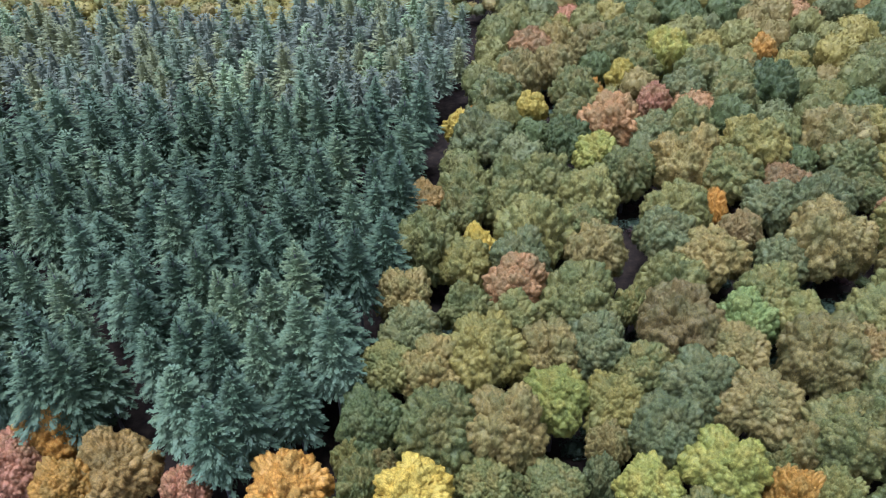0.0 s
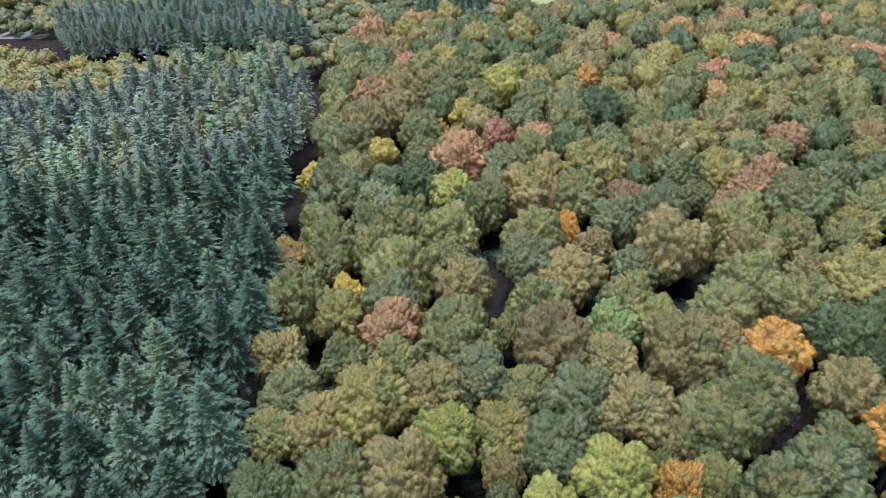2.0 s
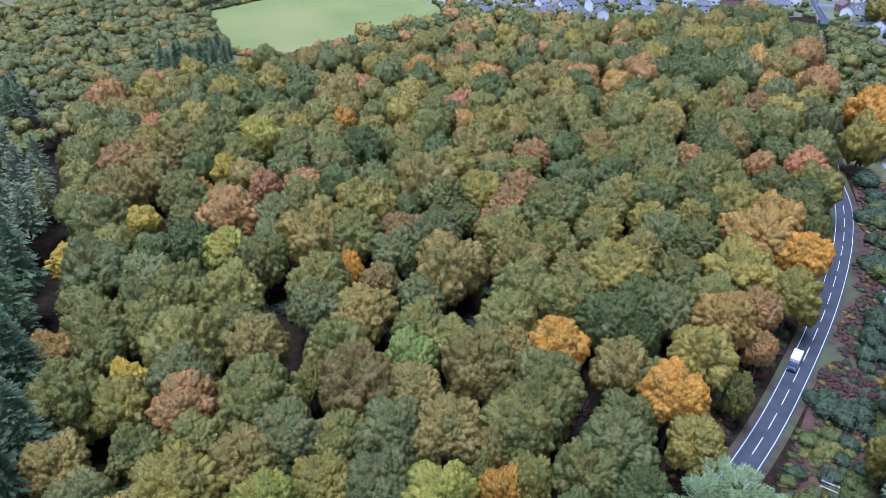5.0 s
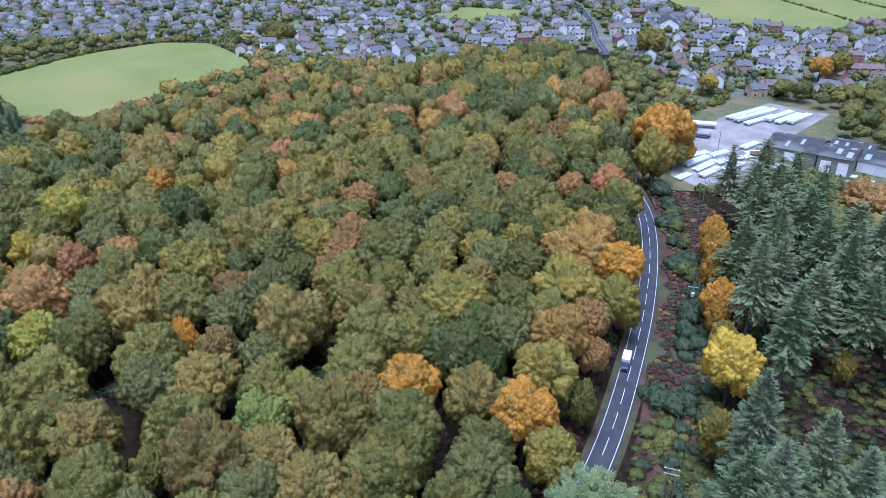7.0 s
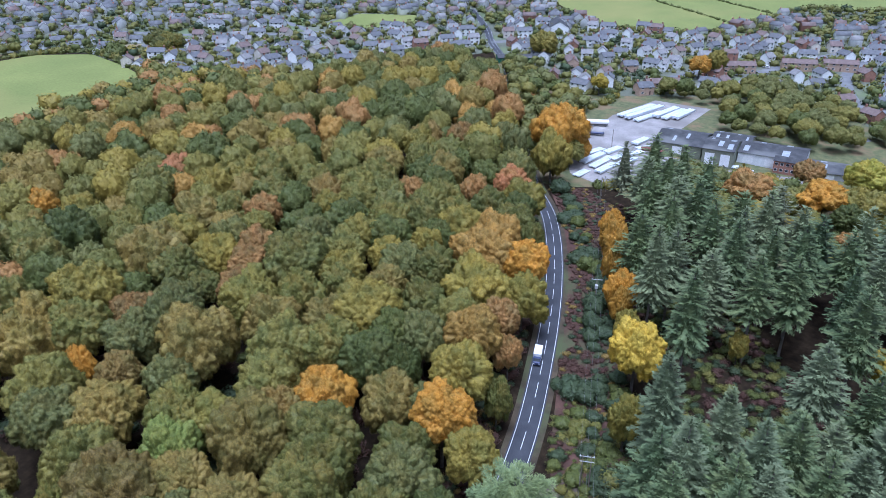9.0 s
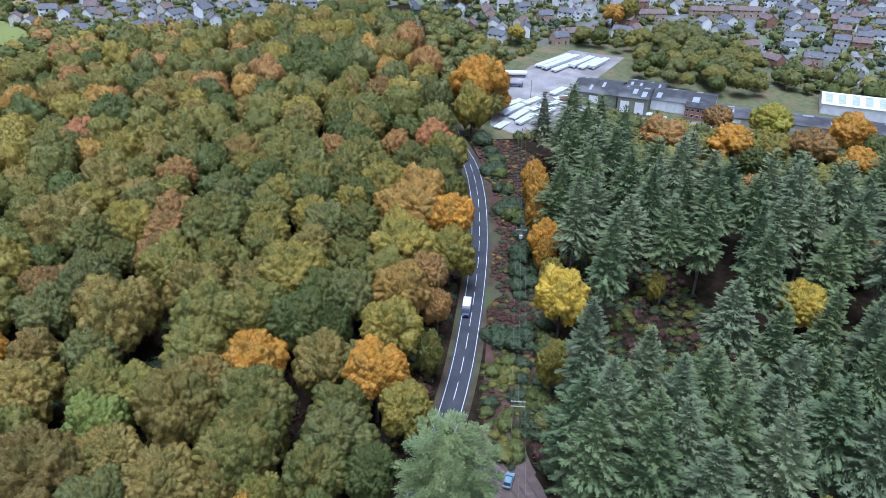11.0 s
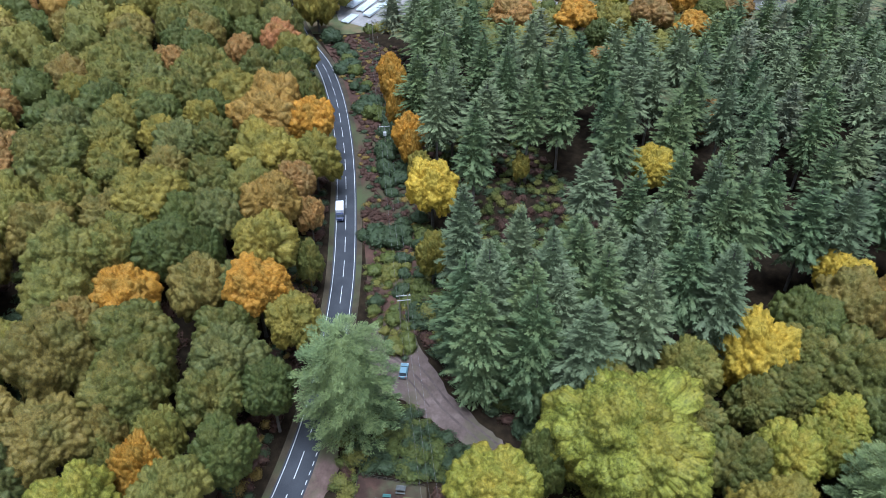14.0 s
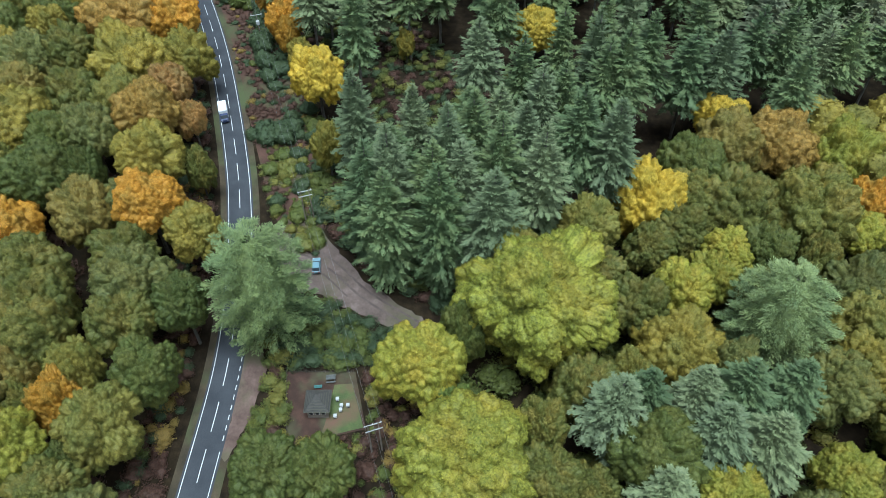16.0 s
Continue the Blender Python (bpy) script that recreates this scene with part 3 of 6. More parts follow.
# ---- woods ----
OAKWOOD = [(-16, 62), (-17, 100), (-12, 128), (0, 171), (13, 232), (30, 318), (53, 334), (143, 312), (203, 306), (290, 270), (375, 246), (352, 196), (268, 141), (240, 122), (215, 106), (180, 88), (140, 72), (100, 60), (60, 55), (20, 55)]
SPRUCES = [(-19, 86), (-18, 128), (-6, 171), (8, 232), (8, 258), (-2, 284), (-28, 288), (-50, 282), (-72, 276), (-225, 290), (-215, 270), (-120, 80), (-85, 84), (-62, 78), (-32, 82)]
LEAFY = [(80, 6), (101, -9), (122, -37), (144, -70), (148, -150), (20, -150), (20, -60), (40, -20), (55, 4)]
# shrubs, far woods and whatever cannot be counted go into joined meshes
gather = []


def scatter(kind, arrays, x, y, scale, lift, tint):
    gather.append((kind, arrays, x, y, scale, lift, tint))


def far_broadleaf(x, y, r, h, tint):
    """A far tree, joined into the distant wood."""
    placed.append((x, y, r))
    scatter("oak", int(x * 7 + y) % 6, x, y, (r, r, r * 1.25), h + 2.4 * math.sin(x * 5 + y * 3), tint)


broad_pine(81.3, 39.2, 29, 9.8, "pine", 0.4)
broad_pine(79.3, -54, 30, 9.5, "pine", 2.1)
conifer(59.3, -23.4, 26, 6.2, "pale")
conifer(62.2, -28.5, 24, 5.2, "blue")
conifer(55.8, -38.6, 26, 6.2, "pale")
conifer(54.5, -46.4, 26, 6.0, "pale")
conifer(63.6, -44.1, 26, 6.0, "blue")
conifer(46.1, -29.3, 24, 5.6, "pale")
conifer(63.4, -37.3, 24, 5.2, "pale")
conifer(65.6, -53.5, 24, 5.6, "blue")

broadleaf(277, 122, 10.5, 24, "or")
broadleaf(82.5, -11.8, 14.6, 24, "yg")
broadleaf(274, 115, 5.5, 11, "ol")
broadleaf(281.5, 114, 5, 10, "or")
broadleaf(-13.1, 84.0, 6.6, 18.9, "dg")
broadleaf(0.3, 82.4, 7.8, 20.2, "g")
broadleaf(-10.3, 97.2, 5.2, 17.3, "ol")
broadleaf(-72.2, 85.3, 6.2, 18.5, "or")
broadleaf(-77.3, 79.0, 6.0, 16.6, "rd")
broadleaf(-58.7, 77.2, 7.6, 17.0, "go")
broadleaf(-64.9, 72.4, 5.4, 16.8, "or")
broadleaf(-45.2, 74.2, 4.2, 14.0, "rd")
broadleaf(-26.5, 71.4, 7.6, 17.0, "or")
broadleaf(-4.8, 69.6, 6.3, 18.5, "ye")
broadleaf(-13.6, 72.3, 4.5, 16.5, "g")
broadleaf(7.4, 71.5, 4.9, 17.0, "g")
broadleaf(19.0, 69.9, 5.3, 17.4, "g")
broadleaf(34.2, 69.3, 5.7, 17.9, "yg")
broadleaf(58.3, 68.7, 4.3, 16.3, "or")
broadleaf(68.5, 77.5, 7.5, 19.8, "g")
broadleaf(29.3, 79.1, 3.9, 14.7, "ob")
broadleaf(-16.4, 79.3, 3.7, 14.2, "ol")
broadleaf(11.1, 182.8, 8.8, 21.3, "bg")
broadleaf(6.9, 158.3, 7.5, 19.9, "ol")
broadleaf(18.2, 163.2, 6.7, 19.0, "ol")
broadleaf(27.3, 161.2, 8.3, 20.8, "ol")
broadleaf(37.5, 152.8, 7.5, 19.8, "ol")
broadleaf(22.7, 138.4, 8.8, 21.3, "ol")
broadleaf(35.7, 130.6, 7.1, 19.4, "ob")
broadleaf(-3.5, 135.2, 8.1, 20.6, "ol")
broadleaf(8.4, 136.4, 4.6, 16.6, "ye")
broadleaf(-8.1, 117.9, 6.0, 18.2, "ob")
broadleaf(5.3, 114.6, 5.8, 18.0, "ol")
broadleaf(16.1, 118.8, 6.7, 19.0, "rb")
broadleaf(29.4, 114.1, 8.6, 21.1, "ol")
broadleaf(8.4, 99.2, 8.0, 20.5, "yo")
broadleaf(21.1, 100.2, 6.7, 19.0, "ob")
broadleaf(38.7, 94.5, 6.3, 18.5, "g")
broadleaf(20.9, 86.8, 6.5, 18.7, "yg")
broadleaf(39.9, 80.9, 7.4, 19.8, "bg")
broadleaf(48.1, 105.0, 9.2, 21.8, "br")
broadleaf(50.2, 119.7, 7.3, 19.7, "ol")
broadleaf(62.6, 107.5, 6.5, 18.7, "lg")
broadleaf(52.9, 135.6, 7.2, 19.5, "bg")
broadleaf(62.0, 129.0, 7.1, 19.4, "ob")
broadleaf(58.0, 145.5, 8.3, 20.8, "ol")
broadleaf(68.5, 150.7, 4.0, 15.0, "or")
broadleaf(50.0, 164.2, 7.2, 19.6, "g")
broadleaf(35.8, 181.7, 6.7, 18.9, "dg")
broadleaf(43.4, 174.0, 6.2, 18.4, "yg")
broadleaf(65.8, 165.5, 9.1, 21.7, "ob")
broadleaf(84.1, 169.5, 9.6, 22.2, "yo")
broadleaf(88.1, 154.2, 6.6, 18.9, "rb")
broadleaf(80.4, 145.2, 6.3, 18.6, "bg")
broadleaf(97.9, 150.1, 6.7, 18.9, "bg")
broadleaf(87.4, 129.3, 9.8, 22.4, "ob")
broadleaf(78.0, 127.5, 5.5, 17.6, "bg")
broadleaf(98.4, 110.6, 8.9, 21.4, "ol")
broadleaf(122.0, 104.7, 9.5, 22.1, "yo")
broadleaf(91.7, 92.7, 6.8, 19.1, "or")
broadleaf(106.3, 90.7, 7.3, 19.7, "dg")
broadleaf(121.8, 86.8, 6.8, 19.1, "bg")
broadleaf(135.4, 95.9, 6.5, 18.8, "g")
broadleaf(148.1, 86.7, 9.3, 21.9, "yo")
broadleaf(128.3, 75.7, 7.2, 19.5, "go")
broadleaf(114.0, 70.3, 7.1, 19.4, "yo")
broadleaf(139.3, 73.9, 5.3, 17.4, "rb")
broadleaf(99.8, 66.0, 6.9, 19.4, "or")
broadleaf(94.7, 55.8, 5.4, 17.5, "yo")
broadleaf(98.3, 78.6, 6.5, 18.7, "ob")
broadleaf(72.5, 95.6, 8.1, 20.6, "ob")
broadleaf(80.7, 82.9, 8.4, 20.9, "g")
broadleaf(57.2, 84.6, 6.8, 19.1, "ob")
broadleaf(80.9, 63.3, 6.5, 18.7, "bg")
broadleaf(72.9, 62.6, 6.3, 18.5, "g")
broadleaf(47.0, 71.9, 6.7, 18.9, "yg")
broadleaf(103.0, 72.8, 4.8, 16.9, "bg")
broadleaf(130.3, 137.5, 9.9, 22.5, "g")
broadleaf(135.3, 124.0, 6.9, 19.2, "yo")
broadleaf(161.6, 112.7, 4.9, 17.0, "yo")
broadleaf(146.3, 110.8, 6.7, 19.0, "bg")
broadleaf(150.6, 102.2, 6.2, 18.4, "g")
broadleaf(167.0, 100.5, 6.3, 18.6, "go")
broadleaf(175.6, 95.9, 7.9, 20.3, "go")
broadleaf(153.2, 74.8, 6.6, 18.8, "yo")
broadleaf(119.2, 159.9, 8.1, 20.5, "yo")
broadleaf(130.7, 153.7, 7.2, 19.5, "rb")
broadleaf(112.9, 142.2, 6.3, 18.5, "rb")
broadleaf(108.2, 173.7, 9.9, 22.5, "ob")
broadleaf(62.7, 184.3, 7.1, 19.4, "bg")
broadleaf(49.7, 190.7, 8.8, 21.3, "rb")
broadleaf(27.6, 202.8, 5.3, 17.4, "ye")
broadleaf(17.5, 210.0, 8.9, 21.4, "g")
broadleaf(26.3, 224.7, 8.5, 21.0, "ob")
broadleaf(42.2, 211.4, 7.5, 19.8, "g")
broadleaf(59.5, 221.5, 5.0, 17.0, "ye")
broadleaf(49.2, 217.4, 3.9, 14.8, "or")
broadleaf(66.0, 203.2, 5.7, 17.8, "rd")
broadleaf(71.2, 184.6, 8.1, 20.5, "g")
broadleaf(11.9, 210.2, 2.9, 12.2, "or")
broadleaf(5.9, 194.7, 5.0, 17.0, "ye")
broadleaf(39.0, 231.8, 8.2, 20.7, "ob")
broadleaf(31.6, 246.9, 7.2, 19.5, "rb")
broadleaf(78.0, 238.4, 8.2, 20.7, "yg")
broadleaf(84.9, 219.7, 8.2, 20.7, "g")
broadleaf(66.8, 228.0, 6.7, 18.9, "g")
broadleaf(102.5, 206.1, 8.2, 20.7, "dg")
broadleaf(110.4, 237.0, 5.6, 17.8, "or")
broadleaf(115.1, 221.6, 6.5, 18.7, "yo")
broadleaf(118.6, 200.5, 6.6, 18.9, "ol")
far_broadleaf(49.7, 276.9, 6.9, 19.2, "rd")
far_broadleaf(64.0, 271.3, 6.9, 19.2, "yo")
far_broadleaf(39.6, 309.5, 8.2, 20.7, "rb")
far_broadleaf(91.2, 292.0, 8.2, 20.7, "g")
far_broadleaf(109.8, 270.4, 8.2, 20.7, "dg")
far_broadleaf(135.1, 264.1, 6.8, 19.1, "rb")
far_broadleaf(147.3, 247.8, 7.3, 19.6, "yo")
far_broadleaf(158.2, 226.1, 7.0, 19.3, "rd")
broadleaf(153.6, 200.6, 8.2, 20.7, "yo")
broadleaf(138.5, 215.7, 7.7, 20.1, "g")
broadleaf(135.3, 188.2, 7.6, 20.0, "ob")
broadleaf(148.3, 169.9, 5.8, 18.0, "rb")
broadleaf(144.1, 180.7, 7.0, 19.3, "g")
far_broadleaf(189.1, 201.5, 8.2, 20.7, "ob")
broadleaf(171.2, 163.1, 7.4, 19.8, "br")
broadleaf(148.8, 151.4, 7.3, 19.7, "dg")
far_broadleaf(202.7, 179.4, 8.2, 20.7, "ol")
broadleaf(192.0, 140.7, 5.7, 17.9, "rb")
broadleaf(208.3, 123.8, 5.6, 17.7, "rb")
broadleaf(159.1, 126.3, 7.3, 19.6, "dg")
broadleaf(173.8, 123.7, 7.0, 19.3, "g")
broadleaf(180.0, 111.9, 7.2, 19.5, "yo")
broadleaf(172.9, 149.1, 6.6, 18.9, "ol")
broadleaf(192.8, 156.2, 8.0, 20.4, "g")
far_broadleaf(241.9, 210.7, 6.9, 19.2, "rb")
far_broadleaf(217.0, 219.8, 8.2, 20.7, "rb")
far_broadleaf(193.0, 223.7, 8.2, 20.7, "ob")
far_broadleaf(171.4, 223.5, 8.2, 20.7, "dg")
far_broadleaf(253.8, 192.8, 8.2, 20.7, "dg")
far_broadleaf(272.9, 180.6, 8.2, 20.7, "bg")
far_broadleaf(269.2, 160.1, 8.2, 20.7, "bg")
far_broadleaf(238.1, 165.8, 8.2, 20.7, "br")
far_broadleaf(230.3, 149.8, 8.2, 20.7, "g")
far_broadleaf(243.5, 141.6, 8.2, 20.7, "yo")
far_broadleaf(215.5, 172.2, 7.6, 20.0, "yo")
broadleaf(57.4, 237.6, 7.3, 19.6, "g")
broadleaf(88.7, 199.5, 7.8, 20.2, "g")
broadleaf(75.9, 208.1, 6.8, 19.1, "bg")
broadleaf(122.7, 179.6, 6.7, 19.0, "yo")
broadleaf(161.8, 178.4, 7.7, 20.0, "g")
broadleaf(193.4, 128.8, 7.3, 19.7, "g")
broadleaf(211.6, 139.4, 7.8, 20.2, "ob")
broadleaf(195.7, 110.6, 6.9, 19.2, "g")
broadleaf(207.4, 145.0, 7.4, 19.8, "dg")
broadleaf(40.4, 198.1, 6.7, 19.0, "g")
broadleaf(117.9, 124.6, 6.3, 18.5, "g")
broadleaf(114.5, 111.5, 5.9, 18.1, "ob")
broadleaf(110.5, 84.1, 4.6, 16.6, "dg")
broadleaf(71.7, 138.5, 5.3, 17.4, "br")
broadleaf(41.2, 115.1, 3.8, 14.7, "g")
broadleaf(83.0, 97.5, 5.2, 17.3, "br")
broadleaf(53.5, 245.6, 7.4, 19.8, "ob")
broadleaf(41.0, 253.3, 7.4, 19.8, "ob")
far_broadleaf(183.8, 188.8, 7.6, 20.0, "ol")
broadleaf(167.8, 198.8, 7.7, 20.0, "yo")
broadleaf(98.9, 221.6, 6.3, 18.6, "ob")
broadleaf(66.3, 252.5, 7.7, 20.1, "g")
far_broadleaf(54.2, 264.3, 6.7, 19.0, "ol")
far_broadleaf(88.6, 251.4, 7.9, 20.3, "ol")
far_broadleaf(103.8, 242.5, 7.3, 19.7, "ol")
far_broadleaf(132.7, 227.1, 7.9, 20.3, "yo")
far_broadleaf(221.3, 192.1, 8.1, 20.5, "dg")
far_broadleaf(203.3, 201.2, 6.9, 19.3, "dg")
far_broadleaf(158.2, 256.8, 7.5, 19.9, "dg")
broadleaf(166.6, 93.5, 9.6, 22.2, "go")
broadleaf(168.8, 82.2, 6.5, 18.7, "or")
broadleaf(216.3, 112.9, 6.9, 19.2, "rd")
broadleaf(165.8, 130.2, 8.0, 20.5, "g")
broadleaf(154.9, 133.1, 7.4, 19.7, "yo")
far_broadleaf(221.4, 225.1, 6.3, 18.5, "rb")
far_broadleaf(236.5, 203.3, 6.3, 18.5, "rb")
far_broadleaf(243.2, 233.2, 8.0, 20.5, "g")
far_broadleaf(279.2, 213.1, 8.2, 20.7, "dg")
far_broadleaf(283.4, 195.4, 8.2, 20.7, "dg")
far_broadleaf(312.6, 177.0, 8.2, 20.7, "rb")
far_broadleaf(288.1, 154.6, 7.5, 19.9, "rb")
far_broadleaf(257.7, 182.5, 8.2, 20.7, "dg")
far_broadleaf(248.4, 203.0, 8.2, 20.7, "dg")
broadleaf(254.0, 114.8, 7.2, 19.5, "yo")
far_broadleaf(233.9, 136.7, 8.2, 20.7, "g")
far_broadleaf(237.4, 123.2, 6.9, 19.2, "g")
broadleaf(176.0, 171.5, 8.2, 20.7, "ol")
broadleaf(174.2, 192.7, 8.2, 20.7, "g")
broadleaf(129.0, 120.1, 4.9, 17.0, "g")
broadleaf(119.0, 94.5, 6.6, 18.9, "dg")
broadleaf(132.7, 67.9, 3.6, 14.2, "rb")
broadleaf(116.9, 62.1, 3.3, 13.4, "g")
broadleaf(188.9, 96.9, 7.6, 20.0, "g")
broadleaf(183.6, 87.9, 4.6, 16.6, "g")
broadleaf(213.3, 72.2, 4.0, 15.0, "or")
broadleaf(200.0, 66.5, 4.2, 16.2, "or")
broadleaf(188.1, 60.4, 4.5, 16.5, "or")
broadleaf(176.1, 54.5, 4.3, 16.3, "or")
broadleaf(169.3, 52.0, 3.3, 13.4, "or")
broadleaf(160.7, 47.4, 3.2, 13.1, "yo")
broadleaf(147.0, 40.1, 6.7, 18.9, "ye")
broadleaf(125.4, 34.4, 3.7, 14.3, "yo")
broadleaf(273.5, 41.6, 8.2, 15.2, "rb")
broadleaf(275.7, 15.7, 8.2, 15.2, "or")
broadleaf(278.1, 3.3, 8.2, 15.2, "yo")
broadleaf(289.3, -11.6, 7.9, 14.8, "rb")
broadleaf(283.4, -28.2, 6.6, 12.9, "or")
broadleaf(310.9, 5.2, 8.2, 15.2, "yg")
broadleaf(308.7, -24.7, 8.2, 15.2, "or")
broadleaf(305.7, -45.6, 6.9, 13.3, "rb")
broadleaf(170.7, -14.0, 6.0, 18.2, "ye")
broadleaf(207.9, -29.2, 4.2, 16.2, "rb")
broadleaf(253.2, 4.4, 4.2, 9.7, "rb")
broadleaf(172.2, 20.8, 2.4, 11.1, "yo")
broadleaf(111.4, -36.3, 7.5, 19.8, "ye")
broadleaf(102.4, -22.5, 6.3, 18.5, "ol")
broadleaf(94.0, -7.3, 5.7, 17.8, "g")
broadleaf(141.5, 1.2, 2.7, 11.9, "yo")
broadleaf(68.9, 8.7, 7.0, 17.9, "yg")
broadleaf(51.0, -0.1, 10.4, 21.5, "yg")
broadleaf(61.7, 2.5, 3.4, 13.6, "lg")
broadleaf(74.7, -36.6, 7.2, 19.5, "yo")
broadleaf(86.4, -38.6, 6.0, 18.2, "yg")
broadleaf(97.9, -50.0, 5.2, 17.3, "yg")
broadleaf(111.0, -54.7, 8.5, 21.0, "g")
broadleaf(111.2, -69.8, 9.1, 21.6, "g")
broadleaf(130.6, -67.2, 8.9, 21.4, "go")
broadleaf(128.5, -56.1, 7.2, 19.5, "ob")
broadleaf(129.3, -82.8, 7.5, 19.9, "yg")
broadleaf(116.8, -84.7, 4.4, 16.4, "or")
broadleaf(90.8, -73.4, 6.6, 18.9, "bg")
broadleaf(73.5, -69.4, 5.6, 17.7, "yo")
broadleaf(140.1, -57.3, 6.2, 18.4, "ye")
broadleaf(59.0, -11.9, 4.3, 16.3, "g")
broadleaf(48.2, -19.2, 4.4, 16.5, "g")
broadleaf(63.6, -35.8, 2.7, 11.9, "ye")
broadleaf(47.5, -4.6, 4.0, 15.1, "g")
broadleaf(49.9, 32.6, 5.9, 14.0, "dg")
broadleaf(49.2, 23.3, 5.4, 14.0, "dg")
broadleaf(75.3, 78.6, 6.8, 19.1, "g")
broadleaf(53.6, 59.6, 6.5, 18.7, "ol")
broadleaf(60.7, 72.6, 2.7, 11.9, "or")
broadleaf(77.7, 52.9, 5.3, 17.4, "dg")
broadleaf(64.5, 55.7, 5.4, 17.5, "dg")
broadleaf(63.8, 67.7, 4.4, 16.4, "ol")
broadleaf(63.1, 77.5, 4.4, 16.4, "ob")
broadleaf(58.2, 75.3, 3.4, 13.6, "g")
broadleaf(52.6, -59.0, 5.0, 17.1, "yg")
broadleaf(151.8, -55.7, 4.3, 16.3, "g")
broadleaf(302.3, 24.6, 5.9, 12.0, "rb")
broadleaf(302.5, -35.3, 6.9, 13.3, "dg")
broadleaf(266.1, 28.9, 5.6, 11.6, "g")
broadleaf(268.7, 6.2, 5.5, 11.4, "dg")
conifer(106.9, -4.3, 35.8, 6.2, "green", True)
conifer(105.3, -12.6, 35.1, 6.1, "pale", True)
conifer(114.8, 13.1, 35.1, 5.3, "pale")
conifer(115.1, 1.1, 34.4, 5.7, "green")
conifer(115.9, 6.1, 30.2, 5.6, "green")
conifer(102.2, 8.5, 32.3, 6.2, "green", True)
conifer(95.5, 7.0, 33.0, 6.3, "green", True)
conifer(108.9, 17.1, 30.2, 6.7, "green", True)
conifer(102.8, 21.7, 30.9, 6.4, "blue", True)
conifer(117.2, 25.3, 35.8, 5.4, "pale")
conifer(116.9, -20.6, 35.8, 6.6, "blue")
conifer(114.1, -27.4, 35.1, 6.1, "pale")
conifer(129.2, -17.9, 32.3, 6.4, "green")
conifer(138.8, -9.3, 32.3, 5.9, "green")
conifer(146.8, 0.6, 30.9, 6.0, "pale")
conifer(145.9, -38.4, 35.1, 6.7, "green")
conifer(158.4, -66.8, 30.9, 5.4, "blue")
conifer(139.4, -71.4, 32.3, 5.6, "green")
conifer(151.8, -85.5, 34.4, 6.5, "green")
conifer(151.4, -80.4, 30.9, 6.0, "pale")
conifer(96.3, 17.3, 30.2, 6.2, "green", True)
conifer(137.3, -27.9, 33.7, 6.2, "green")
conifer(146.6, -55.8, 33.0, 6.4, "pale")
conifer(147.1, -48.9, 30.9, 6.7, "blue")
conifer(103.5, 3.4, 31.6, 6.4, "pale", True)
conifer(94.9, -3.4, 33.0, 6.8, "pale")
conifer(116.3, -9.5, 31.6, 5.5, "pale")
conifer(157.8, -73.8, 33.0, 6.3, "green")
conifer(181.3, 43.0, 30.9, 5.7, "pale")
conifer(193.9, 29.8, 31.6, 5.4, "blue")
conifer(174.4, 19.9, 32.3, 5.4, "green")
conifer(204.4, 38.9, 30.9, 6.0, "blue")
conifer(194.4, 20.3, 31.6, 5.3, "green")
conifer(182.6, 12.0, 30.2, 6.5, "green")
conifer(177.9, -0.7, 34.4, 5.4, "blue")
conifer(214.1, -7.4, 32.3, 6.5, "pale")
conifer(178.9, -18.2, 31.6, 6.4, "green")
conifer(205.4, -25.0, 34.4, 6.2, "pale")
conifer(217.6, -34.1, 34.4, 6.1, "pale")
conifer(213.1, -40.6, 30.9, 5.8, "blue")
conifer(155.1, 31.0, 34.4, 5.5, "blue")
conifer(170.6, 45.0, 35.1, 5.4, "pale")
conifer(120.9, 1.9, 30.9, 6.9, "green")
conifer(108.7, 6.1, 35.8, 6.3, "pale", True)
conifer(183.4, -40.7, 32.3, 6.9, "blue")
conifer(188.9, -31.6, 33.7, 5.8, "pale")
conifer(186.0, 54.5, 30.9, 6.7, "green")
conifer(199.9, 50.1, 32.3, 5.9, "green")
conifer(200.7, 29.7, 32.3, 5.9, "pale")
conifer(191.9, -5.6, 33.0, 6.4, "pale")
conifer(193.5, 12.9, 35.1, 6.3, "blue")
conifer(205.4, -12.9, 30.2, 5.7, "pale")
conifer(192.8, -22.5, 33.0, 6.8, "green")
conifer(165.6, -4.2, 35.8, 6.9, "green")
conifer(126.7, -13.1, 33.0, 5.8, "pale")
conifer(144.8, -26.0, 35.8, 5.3, "pale")
conifer(139.0, -32.0, 35.8, 6.9, "green")
conifer(168.1, -37.7, 32.3, 5.3, "pale")
conifer(121.9, -4.4, 30.9, 6.2, "pale")
conifer(147.1, -18.5, 35.1, 5.4, "green")
conifer(102.0, 17.0, 35.8, 6.0, "pale", True)
conifer(-63.8, 108.6, 33.0, 5.5, "blue")
conifer(-46.0, 96.3, 34.4, 5.7, "blue")
conifer(-40.2, 91.6, 34.4, 5.5, "deep")
conifer(-34.8, 80.4, 32.3, 6.0, "deep")
conifer(-38.6, 75.9, 30.9, 5.5, "blue")
conifer(-54.0, 93.9, 30.2, 5.5, "blue")
conifer(-47.1, 92.1, 33.0, 4.9, "blue")
conifer(-64.0, 91.6, 30.2, 5.1, "deep")
conifer(-26.0, 95.9, 34.4, 5.8, "blue")
conifer(-19.7, 91.2, 35.1, 5.1, "blue")
conifer(-33.2, 103.4, 33.7, 4.8, "green")
